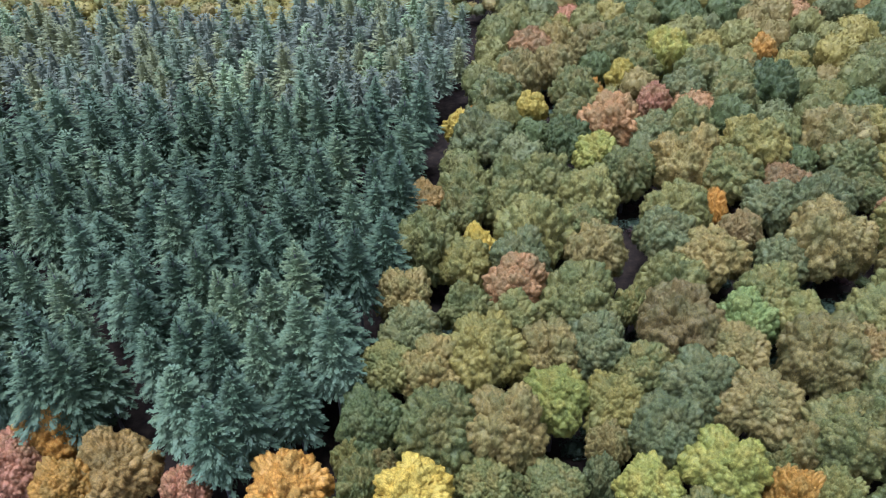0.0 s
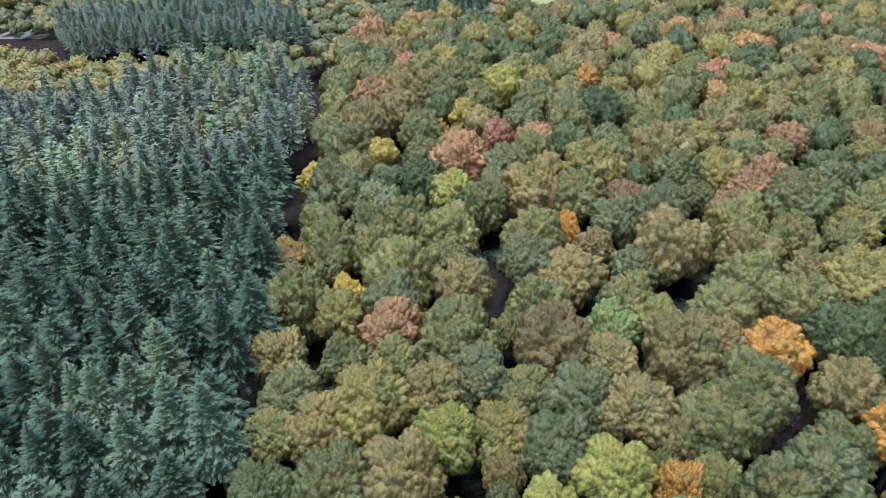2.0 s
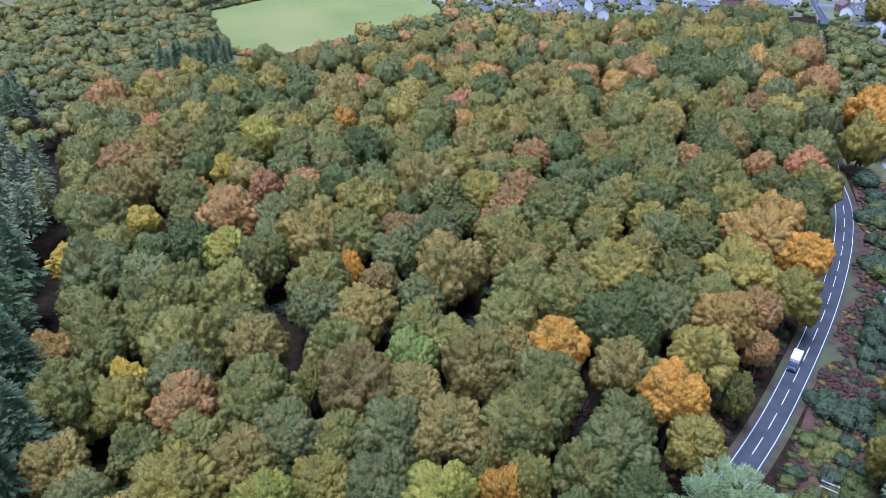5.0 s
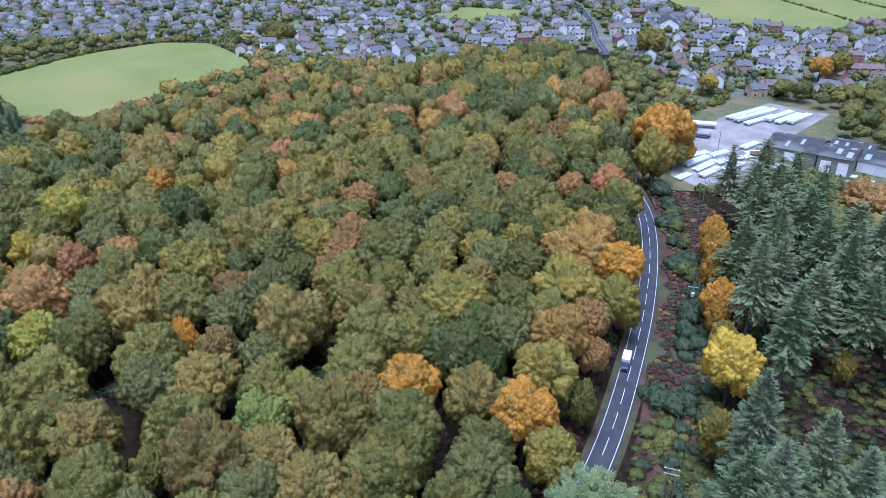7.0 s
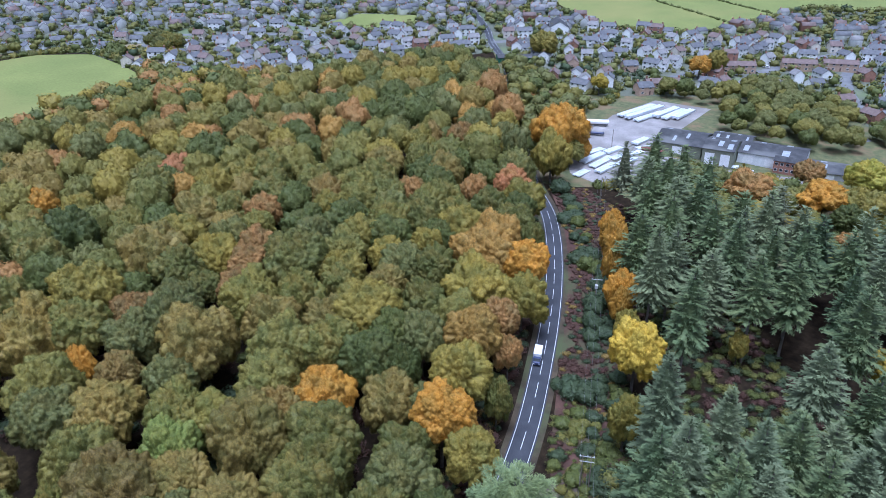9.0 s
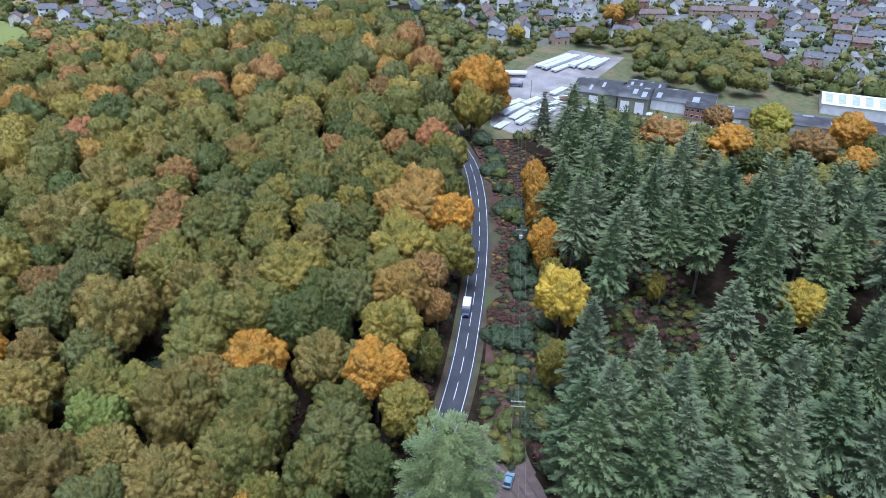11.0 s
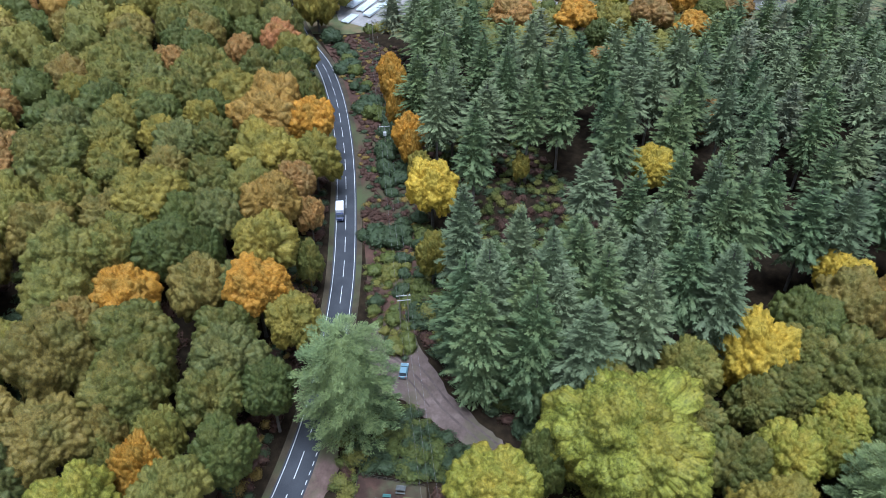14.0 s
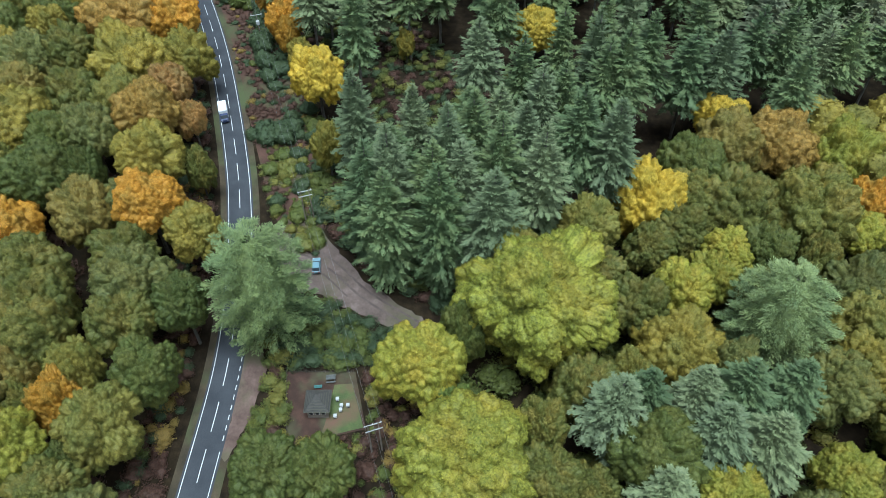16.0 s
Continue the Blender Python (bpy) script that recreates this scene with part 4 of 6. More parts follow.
conifer(-24.9, 117.9, 35.1, 6.0, "deep")
conifer(-17.7, 115.5, 35.1, 5.1, "deep")
conifer(-10.4, 146.7, 32.3, 5.5, "deep")
conifer(-20.1, 132.1, 33.7, 5.0, "blue")
conifer(-35.5, 134.4, 33.7, 5.6, "deep")
conifer(-43.6, 130.5, 33.0, 4.8, "deep")
conifer(-50.7, 123.6, 32.3, 5.9, "blue")
conifer(-67.9, 135.4, 30.2, 5.3, "deep")
conifer(-84.5, 144.0, 32.3, 4.8, "deep")
conifer(-94.1, 147.8, 35.1, 5.9, "deep")
conifer(-26.4, 157.7, 33.0, 5.1, "green")
conifer(-16.4, 147.2, 32.3, 4.7, "deep")
conifer(-29.7, 135.2, 35.8, 5.1, "deep")
conifer(-47.2, 167.7, 30.2, 5.8, "deep")
conifer(-56.4, 156.3, 33.7, 5.7, "blue")
conifer(-71.4, 176.8, 31.6, 5.7, "deep")
conifer(-76.0, 159.3, 33.0, 5.5, "blue")
conifer(-79.7, 144.6, 30.9, 5.1, "green")
conifer(-80.2, 125.8, 34.4, 5.3, "blue")
conifer(-92.0, 135.4, 34.4, 5.1, "green")
conifer(-85.6, 112.6, 35.8, 4.7, "green")
conifer(-75.4, 106.8, 34.4, 4.9, "green")
conifer(-54.2, 111.5, 32.3, 5.3, "deep")
conifer(-38.7, 101.2, 35.8, 5.4, "green")
conifer(-39.5, 117.9, 33.7, 4.7, "deep")
conifer(-28.7, 109.8, 35.1, 5.8, "green")
conifer(-12.3, 125.0, 31.6, 5.4, "blue")
conifer(-33.4, 174.4, 35.8, 5.8, "deep")
conifer(-43.1, 176.4, 33.7, 4.9, "blue")
conifer(-54.4, 172.8, 34.4, 4.8, "deep")
conifer(-67.8, 182.3, 33.7, 5.9, "deep")
conifer(-49.2, 183.9, 33.7, 5.5, "green")
conifer(-21.6, 173.3, 30.9, 5.3, "deep")
conifer(-13.0, 157.8, 32.3, 4.9, "deep")
conifer(-61.8, 112.9, 35.8, 5.0, "blue")
conifer(-78.9, 99.7, 30.9, 5.4, "deep")
conifer(-69.3, 96.9, 30.2, 4.8, "green")
conifer(-67.1, 86.8, 35.8, 5.1, "deep")
conifer(-72.0, 85.8, 34.4, 6.0, "blue")
conifer(-59.9, 128.6, 35.8, 5.8, "green")
conifer(-58.5, 139.8, 34.4, 5.2, "deep")
conifer(-50.0, 135.4, 32.3, 4.9, "deep")
conifer(-49.0, 111.2, 35.1, 4.9, "deep")
conifer(-37.4, 125.7, 30.9, 5.9, "blue")
conifer(-29.6, 147.5, 35.8, 5.8, "deep")
conifer(-58.2, 103.3, 32.3, 5.3, "deep")
conifer(-43.0, 104.0, 33.7, 4.8, "green")
conifer(-32.5, 90.5, 34.4, 5.0, "blue")
conifer(-98.2, 136.9, 33.7, 4.8, "green")

def fill(poly, spacing, maker, room=0.72, seed=1, tries=9):
    """Plants a region evenly, keeping off what already stands there."""
    g = random.Random(seed)
    xs, ys = [p[0] for p in poly], [p[1] for p in poly]
    own = [(x, y, r) for x, y, r in placed if min(xs) - 15 < x < max(xs) + 15 and min(ys) - 15 < y < max(ys) + 15]
    j, made = 0, 0
    y = min(ys)
    while y < max(ys):
        x = min(xs) + (spacing / 2 if j % 2 else 0)
        while x < max(xs):
            for _ in range(tries):
                px, py = x + g.uniform(-0.42, 0.42) * spacing, y + g.uniform(-0.42, 0.42) * spacing
                if inside(poly, px, py) and all((px - a) ** 2 + (py - b) ** 2 > ((r + spacing * 0.5) * room) ** 2 for a, b, r in own):
                    r = maker(px, py, g)
                    own.append((px, py, r))
                    made += 1
                    break
            x += spacing
        y += spacing * 0.87
        j += 1
    return made


OAK_TINTS = ["g"] * 8 + ["ol"] * 8 + ["bg"] * 5 + ["dg"] * 4 + ["ob"] * 5 + ["yo"] * 4 + ["rb"] * 1 + ["go"] * 1
counts = {"oak": 0, "fir": 0, "low": 0}


def any_oak(x, y, g):
    r = g.uniform(5.2, 7.6)
    h = 11.5 + 1.15 * r + g.uniform(-1.5, 1.0)
    t = g.choice(OAK_TINTS)
    if math.hypot(x, y) < 300 and counts["oak"] < 60:
        counts["oak"] += 1
        broadleaf(round(x, 1), round(y, 1), r, h, t)
    else:
        scatter("oak", g.randrange(6), x, y, (r * 0.96, r * 0.96, r * 1.25), h + g.uniform(-2.5, 2.5), t)
    return r


def any_spruce(x, y, g):
    far = y > 200 and x < 60
    h = g.uniform(27, 33) if not far else g.uniform(23, 30)
    r = g.uniform(5.0, 6.4) if not far else g.uniform(4.2, 5.8)
    # far trees get pale, greyish needle colours that stand in for distance haze
    t = g.choice(["deep", "deep", "blue", "green"] if x < 60 else ["blue", "blue", "green", "pale", "green"]) if not far else g.choice(["grey"] * 4 + ["green"] + ["pale"] * 4 + ["larch"] * 4 + ["pine"])
    if math.hypot(x, y) < 200 and not far and counts["fir"] < 165:
        counts["fir"] += 1
        conifer(round(x, 1), round(y, 1), h, r, t)
    else:
        scatter("fir", g.randrange(5), x, y, (r / 5.2, r / 5.2, h / 33), 0, t)
    return r * 0.7


def any_fir(x, y, g):
    h, r = g.uniform(27, 34), g.uniform(5.6, 7.4)
    t = g.choice(["blue", "pale", "pale", "grey", "green"])
    if math.hypot(x, y) < 215 and counts["fir"] < 165:
        counts["fir"] += 1
        conifer(round(x, 1), round(y, 1), h, r, t)
    else:
        scatter("fir", g.randrange(5), x, y, (r / 5.2, r / 5.2, h / 33), 0, t)
    return r * 0.7


placed.extend([(86, 116, 9), (42.5, 124.5, 5.5), (48, 155.5, 5)])  # dark glades between the oaks
fill(OAKWOOD, 12.0, any_oak, 0.74, 3)


def understorey(x, y, g):
    r = g.uniform(2.6, 4.0)
    if math.hypot(x, y) < 210 and counts["low"] < 24:
        counts["low"] += 1
        broadleaf(round(x, 1), round(y, 1), r, g.uniform(9, 13), g.choice(["dg", "g", "bg", "ol", "ob", "g"]), "young trees between the oaks")
    return r


fill([(-20, 92), (-12, 60), (30, 60), (60, 64), (20, 76), (-8, 110)], 8.0, understorey, 0.6, 14)
NEARSPRUCES = [(x, min(y, 198)) for x, y in SPRUCES]
FARSPRUCES = [(x, max(y, 203)) for x, y in SPRUCES]
fill(NEARSPRUCES, 9.6, any_spruce, 0.92, 4)
fill(FARSPRUCES, 9.4, any_spruce, 0.68, 4)
placed.extend([(161, 20, 9), (150, 19.5, 7), (140, 19, 6), (143, 39, 5), (150, -12, 7), (140, -11, 6), (166, -13, 4)])  # openings among the firs
NEARFIRS = [(121, 33), (104, 28), (96, 16), (103, -5), (125, -34), (150, -64), (160, -90), (190, -70), (214, -20), (216, 30), (215, 70), (183, 54), (160, 36)]
fill(NEARFIRS, 12.4, any_fir, 1.2, 5)
FARFIRS = [(246, 84), (215, 70), (218, 30), (216, -20), (192, -72), (162, -92), (155, -150), (306, -150), (298, -72), (272, -46), (240, -22), (226, 10), (232, 40), (250, 62)]
fill(FARFIRS, 12.4, any_fir, 0.78, 5)


def any_leafy(x, y, g):
    r = g.uniform(4.2, 7.0)
    if math.hypot(x, y) > 135:
        scatter("oak", g.randrange(6), x, y, (r, r, r), 11 + 1.1 * r, g.choice(["g", "ol", "yo"]))
        return r
    broadleaf(round(x, 1), round(y, 1), r, 11 + 1.1 * r, g.choice(["g", "yg", "dg", "g", "ol", "bg"]))
    return r


placed.extend([(69, -6.5, 7.5), (62, -5.5, 5), (62, -67, 6)])  # two dark glades
fill(LEAFY, 11.0, any_leafy, 0.68, 6)
BIRCHES = [(-58, 296), (-84, 284), (-140, 286), (-235, 300), (-260, 400), (-170, 410), (-100, 345), (-56, 332)]
BELT = [(-54, 330), (-58, 298), (-28, 294), (0, 290), (14, 296), (34, 322), (8, 318), (-20, 326)]
DARKWOOD = [(-110, 402), (-92, 350), (-54, 342), (-20, 330), (6, 324), (14, 335), (4, 358), (-18, 396)]
DARKCOPSE = [(72, 354), (76, 378), (108, 372), (106, 350)]
SCRUB = [(-20, 405), (6, 362), (36, 330), (60, 345), (72, 350), (74, 382), (115, 385), (128, 480), (90, 560), (-60, 560), (-170, 432), (-100, 408)]
PALEGRASS = surface("dead_grass", (0.13, 0.12, 0.07), (0.22, 0.19, 0.12), 0.1, 0.95, 1.0, 0.2, third=(0.12, 0.14, 0.07))
sheet("rough_grass", SCRUB, 0.03, PALEGRASS, "pale dead grass between scattered scrub", "grass")
HEDGEWOOD = [(396, 122), (406, 112), (424, 82), (438, 48), (417, 24), (362, 12), (351, 30), (352, 74), (396, 82)]


def any_of(kind, tints, low, high, rise):
    def maker(x, y, g):
        r = g.uniform(low, high)
        if kind == "oak":
            scatter("scrub" if math.hypot(x, y) < 320 else "far_scrub", g.randrange(6), x, y, (r, r, r * 0.95), rise * r, g.choice(tints))
        else:
            scatter("fir", g.randrange(5), x, y, (r / 5.2, r / 5.2, rise * r / 33), 0, g.choice(tints))
        return r
    return maker


fill(BIRCHES, 8.0, any_of("oak", ["yo", "ol", "yo", "ol", "ob", "ol"], 3.0, 5.0, 3.0), 0.62, 7)
FARWEST = [(-236, 302), (-262, 400), (-172, 412), (-172, 434), (-62, 562), (-260, 640), (-460, 520), (-440, 330)]
fill(FARWEST, 12.0, any_of("oak", ["yo", "ol", "bg", "bg", "ol"], 4.2, 6.4, 2.4), 0.62, 75)
fill(BELT, 8.0, any_of("oak", ["bg", "g", "ob", "ol", "bg"], 3.0, 5.0, 3.0), 0.62, 71)
fill(DARKCOPSE, 7.0, any_of("fir", ["blue", "green"], 3.0, 3.8, 5.0), 0.62, 72)
# grey and pale tints here put the haze over this wood into its colour
fill(DARKWOOD, 6.5, any_of("fir", ["blue", "grey", "pale"], 3.4, 4.4, 5.6), 0.6, 8)
fill(SCRUB, 7.4, any_of("oak", ["ol", "bg", "bg", "bg", "ol", "bg", "ob"], 2.0, 4.6, 2.2), 0.55, 9)
tagged(part("dirt_path", strip_bm(spline([(52, 366), (62, 405), (75, 449), (92, 520), (100, 560)], 4.0), -1.9, 1.9, 0.07), EARTH, None), "straight pinkish dirt ride through the scrub", "path", kind="structure")


def hedge_tree(x, y, g):
    r = g.uniform(3.2, 6.0)
    scatter("oak", g.randrange(6), x, y, (r, r, r), 3 + 1.6 * r, g.choice(["bg", "ol", "bg", "g", "dg", "ol"]))
    return r


fill(HEDGEWOOD, 11.5, hedge_tree, 0.78, 10)


# low growth under the trees and in the clearing
def bush(tints, low, high):
    def maker(x, y, g):
        r = g.uniform(low, high)
        scatter("shrub", g.randrange(3), x, y, (r * g.uniform(0.7, 1.5), r * g.uniform(0.7, 1.5), r * 0.75), r * g.uniform(0.75, 1.1), g.choice(tints))
        return r * 0.3
    return maker


solid = list(placed)
placed.clear()
fill(OAKWOOD, 8.6, bush(["ev", "dg", "bk", "ev", "bk"], 1.3, 2.8), 0.3, 21)
placed.extend([(69, -6.5, 8), (63, -67, 5)])
fill(LEAFY, 6.0, bush(["dg", "g", "dg", "ol"], 1.6, 3.2), 0.3, 22)


def road_gap(x, y):
    return min(math.hypot(x - p[0], y - p[1]) for p in road_line[::3]) + 1.2 * math.sin(x * 0.23) + 0.8 * math.sin(x * 0.51)


def clearing_bush(x, y, g):
    off = road_gap(x, y)
    if x > 200:
        green = 0.95 if off < 12 else 0.06
    elif x > 165:
        green = 0.1 if off < 12 else 0.8
    elif x > 143:
        green = 0.25
    else:
        green = 0.8
    if off < 7 or g.random() > green:
        return 0.5
    r = g.choice([1.2, 1.7, 2.2, 2.8, 3.4]) * g.uniform(0.9, 1.1) if x > 135 else g.uniform(0.8, 1.9)
    scatter("scrub", g.randrange(6), x, y, (r * g.uniform(0.9, 1.35), r * g.uniform(0.9, 1.35), r * 0.9), r * g.uniform(0.9, 1.3), g.choice(["ev", "ev", "ev", "dg", "ev"] if x > 135 else ["g", "dg", "ev", "g", "dg"]))
    return r


def bracken(x, y, g):
    if road_gap(x, y) > 5.4:
        r = g.uniform(0.5, 1.05)
        scatter("shrub", g.randrange(3), x, y, (r * g.uniform(0.8, 1.4), r * g.uniform(0.8, 1.4), r * 0.7), r * 0.7, g.choice(["bk", "bk", "bk", "bk", "br", "ev"] if x > 135 else ["g", "bk", "ev", "dg", "ol"]))
    return 0.4


fill(CLEAR, 3.9, clearing_bush, 0.5, 23)
fill(CLEAR, 1.9, bracken, 0.55, 29)
BRAMBLES = [(89, 40), (91, 34), (88, 27), (84, 19), (80, 9), (75, 20), (74, 36), (80, 39)]
fill(BRAMBLES, 1.8, bush(["ev", "dg", "ev", "dg"], 0.8, 1.5), 0.3, 24)
fill([(56, 39), (64, 38.6), (73, 38), (80, 41), (76, 36), (72.8, 35.6), (58, 32.6), (52, 36)], 1.9, bush(["dg", "g", "ol", "g", "bk"], 0.7, 1.5), 0.3, 61)
ROUGH = [(61, 17.5), (74, 20), (80, 6), (70, -2), (50, 8), (46, 20), (52, 30), (58, 31)]
fill(ROUGH, 1.9, bush(["bk", "br", "bk", "ol", "dg"], 0.5, 1.2), 0.3, 25)
LEFTBANK = [(20, 51), (60, 52), (95, 55.5), (120, 62), (146, 71), (170, 80), (192, 90), (215, 101), (238, 117), (236, 121), (210, 107), (180, 92), (140, 76), (100, 63), (60, 58), (20, 57)]
fill(LEFTBANK, 1.9, bush(["bk", "bk", "ev", "bk", "bk", "br"], 0.6, 1.4), 0.3, 26)
FIRFLOOR = [(250, 84), (215, 70), (183, 54), (160, 36), (121, 33), (104, 28), (96, 16), (103, -5), (125, -34), (160, -20), (180, 10), (230, 50)]
fill(FIRFLOOR, 2.6, bush(["ev", "dg", "bk", "ev", "dg", "bk", "g"], 0.6, 1.5), 0.3, 27)
placed.extend(solid)

solid = list(placed)
placed.clear()
EDGE = [(118, 38), (112, 34.5), (105, 28.5), (99, 21), (93, 13), (88, 5), (94, 2), (100, 8), (106, 20), (114, 28), (124, 33)]
fill(EDGE, 2.4, bush(["ev", "dg", "bk", "ev", "g"], 0.8, 2.0), 0.3, 28)
placed.extend(solid)

FRINGE = [(266, 137), (300, 160), (330, 178), (372, 203), (416, 232), (440, 250), (420, 222), (374, 162), (404, 114), (426, 82), (442, 46), (440, 0), (470, -120), (250, -120), (236, -40), (232, 20), (250, 70), (264, 92), (256, 104), (252, 118)]
sheet("rough_grass", FRINGE, 0.025, GRASS, "rough grass and weeds round the works and gardens", "grass")
WAYSIDE = [(272, 136), (300, 156), (330, 173), (370, 198), (410, 222), (376, 168), (350, 140), (320, 142), (300, 130), (272, 118)]
fill(WAYSIDE, 9.0, any_of("oak", ["bg", "g", "dg", "ol", "bg"], 2.6, 4.6, 2.2), 0.7, 33)
WORKSIDE = [(262, 80), (282, 76), (298, 44), (302, 0), (306, -60), (318, -130), (308, -130), (300, -70), (274, -44), (245, -20), (236, 10), (250, 50)]
fill(WORKSIDE, 7.5, any_of("oak", ["ol", "g", "dg", "g", "yo", "bg"], 2.6, 4.0, 2.0), 0.66, 34)

CORNER = [(150, 348), (187, 357), (234, 362), (258, 384), (266, 392), (255, 352), (298, 330), (290, 274), (203, 310), (143, 316)]
fill(CORNER, 9.5, any_of("oak", ["ol", "g", "ob", "dg", "yo", "rb"], 3.2, 5.6, 2.4), 0.62, 51)
BACKWOOD = [(384, 12), (402, 6), (400, -60), (402, -130), (388, -130), (382, -60), (380, -8)]
fill(BACKWOOD, 10.0, any_of("oak", ["bg", "g", "bg", "dg", "dg", "ol"], 3.0, 5.6, 1.8), 0.68, 52)
sheet("rough_grass", [(124, 392), (149, 364), (187, 359), (234, 364), (262, 390), (255, 350), (298, 330), (290, 270), (203, 306), (143, 312), (60, 340), (110, 386)], 0.02, GRASS, "rough grass and brown weeds along the field edge", "grass")
sheet("rough_grass", [(128, 480), (200, 506), (250, 498), (240, 522), (180, 640), (300, 760), (300, 1000), (-60, 1000), (-60, 562), (90, 562)], 0.02, GRASS, "rough pasture beyond the field", "grass")
NORTHWOOD = [(128, 492), (200, 508), (252, 498), (240, 516), (196, 536), (160, 560), (150, 640), (100, 700), (92, 562)]
fill(NORTHWOOD, 12.0, any_of("oak", ["ol", "g", "bg", "dg"], 2.6, 4.6, 2.0), 0.68, 53)

# ---- fields and town ground ----
FIELD = [(131, 489), (200, 502), (251, 493), (273, 465), (268, 425), (258, 388), (232, 366), (187, 361), (149, 366), (120, 392), (126, 436)]
sheet("meadow", FIELD, 0.05, MEADOW, "bright green grass field at the edge of the town", "field")
FARFIELD = [(562, 221), (574, 152), (627, 128), (752, 90), (980, 60), (1040, 230), (820, 360), (640, 300)]
sheet("meadow", FARFIELD, 0.05, MEADOW, "large bright green pasture beyond the houses", "field")
PLAYING = [(430, 404), (487, 408), (509, 364), (481, 345), (446, 366)]
sheet("playing_field", PLAYING, 0.06, MEADOW, "level green playing field among the houses", "field")
HILLFIELD = [(520, 520), (640, 420), (700, 500), (620, 640), (540, 640)]
sheet("meadow", HILLFIELD, 0.06, MEADOW, "green field on the far edge of the town", "field")
GARDEN = surface("gardens", (0.075, 0.085, 0.05), (0.17, 0.17, 0.135), 0.08, 0.95, 0.9, 0.2, third=(0.12, 0.155, 0.06))
TOWN = [(240, 520), (273, 470), (270, 425), (262, 388), (250, 350), (298, 330), (358, 288), (436, 246), (416, 220), (372, 160), (402, 112), (424, 80), (440, 46), (404, 8), (404, -125), (700, -120), (760, 40), (750, 90), (627, 124), (572, 150), (556, 222), (640, 304), (640, 420), (516, 520), (540, 640), (420, 760), (300, 780), (200, 780), (155, 660), (165, 565), (200, 540)]
COUNTRY = [(640, 300), (820, 360), (1040, 230), (980, 60), (752, 90), (760, 40), (700, -120), (1300, -120), (1500, 500), (900, 1100), (300, 1100), (300, 765), (420, 765), (545, 645), (640, 420)]
sheet("pasture", COUNTRY, 0.02, MEADOW, "distant green farmland beyond the town", "field")
sheet("town_gardens", TOWN, 0.03, GARDEN, "patchwork of gardens, lawns and paved yards between the houses", "ground")
STREET = surface("street_asphalt", (0.12, 0.122, 0.125), (0.19, 0.19, 0.19), 0.2, 0.85, 3.0, 0.05)
STREETS = [
    [(431, 83), (455, 84), (480, 82), (506, 73), (540, 60), (600, 30)],
    [(480, 82), (488, 96), (470, 110), (440, 124)],
    [(460, 262), (490, 235), (530, 205), (556, 160), (580, 120), (610, 70)],
    [(500, 290), (470, 330), (420, 380), (370, 430), (330, 500), (310, 600)],
    [(355, 300), (390, 350), (420, 420), (440, 500), (470, 560)],
    [(280, 440), (320, 460), (370, 440), (430, 450), (500, 440)],
    [(290, 540), (350, 560), (420, 540), (480, 500)],
    [(440, 20), (480, 30), (520, 34), (570, 24)],
    [(384, 10), (400, 30), (420, 26), (445, 2), (470, -20)],
]
street_lines = [spline(s, 4.0) for s in STREETS] + [[p for p in road_line if p[0] > 350]]
for line in street_lines[:-1]:
    st = part("street", strip_bm(line, -3.2, 3.2, 0.07), STREET, None)
    tagged(st, "pale worn residential street between the houses", "road", kind="structure")
street_points = [p for line in street_lines for p in line]

# ---- houses ----
RENDER_WHITE = surface("white_render", (0.76, 0.76, 0.74), (0.86, 0.86, 0.84), 0.5, 0.8, 6.0, 0.05)
RENDER_CREAM = surface("cream_render", (0.55, 0.50, 0.42), (0.70, 0.65, 0.55), 0.5, 0.8, 6.0, 0.05)
RENDER_GREY = surface("grey_render", (0.38, 0.38, 0.38), (0.52, 0.52, 0.51), 0.5, 0.85, 6.0, 0.1)
BRICK = surface("red_brick", (0.26, 0.135, 0.095), (0.36, 0.20, 0.14), 0.8, 0.9, 8.0, 0.2)
BUFF = surface("buff_brick", (0.38, 0.27, 0.19), (0.50, 0.37, 0.27), 0.8, 0.9, 8.0, 0.2)
SLATE = surface("slate_roof", (0.085, 0.087, 0.09), (0.15, 0.15, 0.155), 0.6, 0.7, 5.0, 0.2)
TILE = surface("brown_tile_roof", (0.115, 0.085, 0.075), (0.20, 0.145, 0.125), 0.6, 0.8, 5.0, 0.2)
PALE_TILE = surface("weathered_tile_roof", (0.16, 0.155, 0.148), (0.25, 0.24, 0.228), 0.6, 0.8, 5.0, 0.2)
WINDOW, wnt, wb = material("window_glass", 0.08)
wb.inputs["Base Color"].default_value = (0.03, 0.035, 0.04, 1)
WHITE_TRIM = surface("white_trim", (0.7, 0.7, 0.7), (0.82, 0.82, 0.82), 1.0, 0.5, 6.0, 0.0)
DOOR_PAINT = surface("door_paint", (0.10, 0.06, 0.05), (0.16, 0.10, 0.08), 1.0, 0.5, 6.0, 0.0)
town_dice = random.Random(31)


def gable_bm(w, d, eave, rise):
    """House walls with two gables; the ridge runs along x."""
    bm = bmesh.new()
    x, y = w / 2, d / 2
    v = [bm.verts.new(c) for c in ((-x, -y, -1), (x, -y, -1), (x, y, -1), (-x, y, -1), (-x, -y, eave), (x, -y, eave), (x, y, eave), (-x, y, eave), (-x, 0, eave + rise), (x, 0, eave + rise))]
    for f in ((0, 1, 5, 4), (2, 3, 7, 6), (1, 2, 6, 9, 5), (3, 0, 4, 8, 7), (3, 2, 1, 0)):
        bm.faces.new([v[i] for i in f])
    return bm


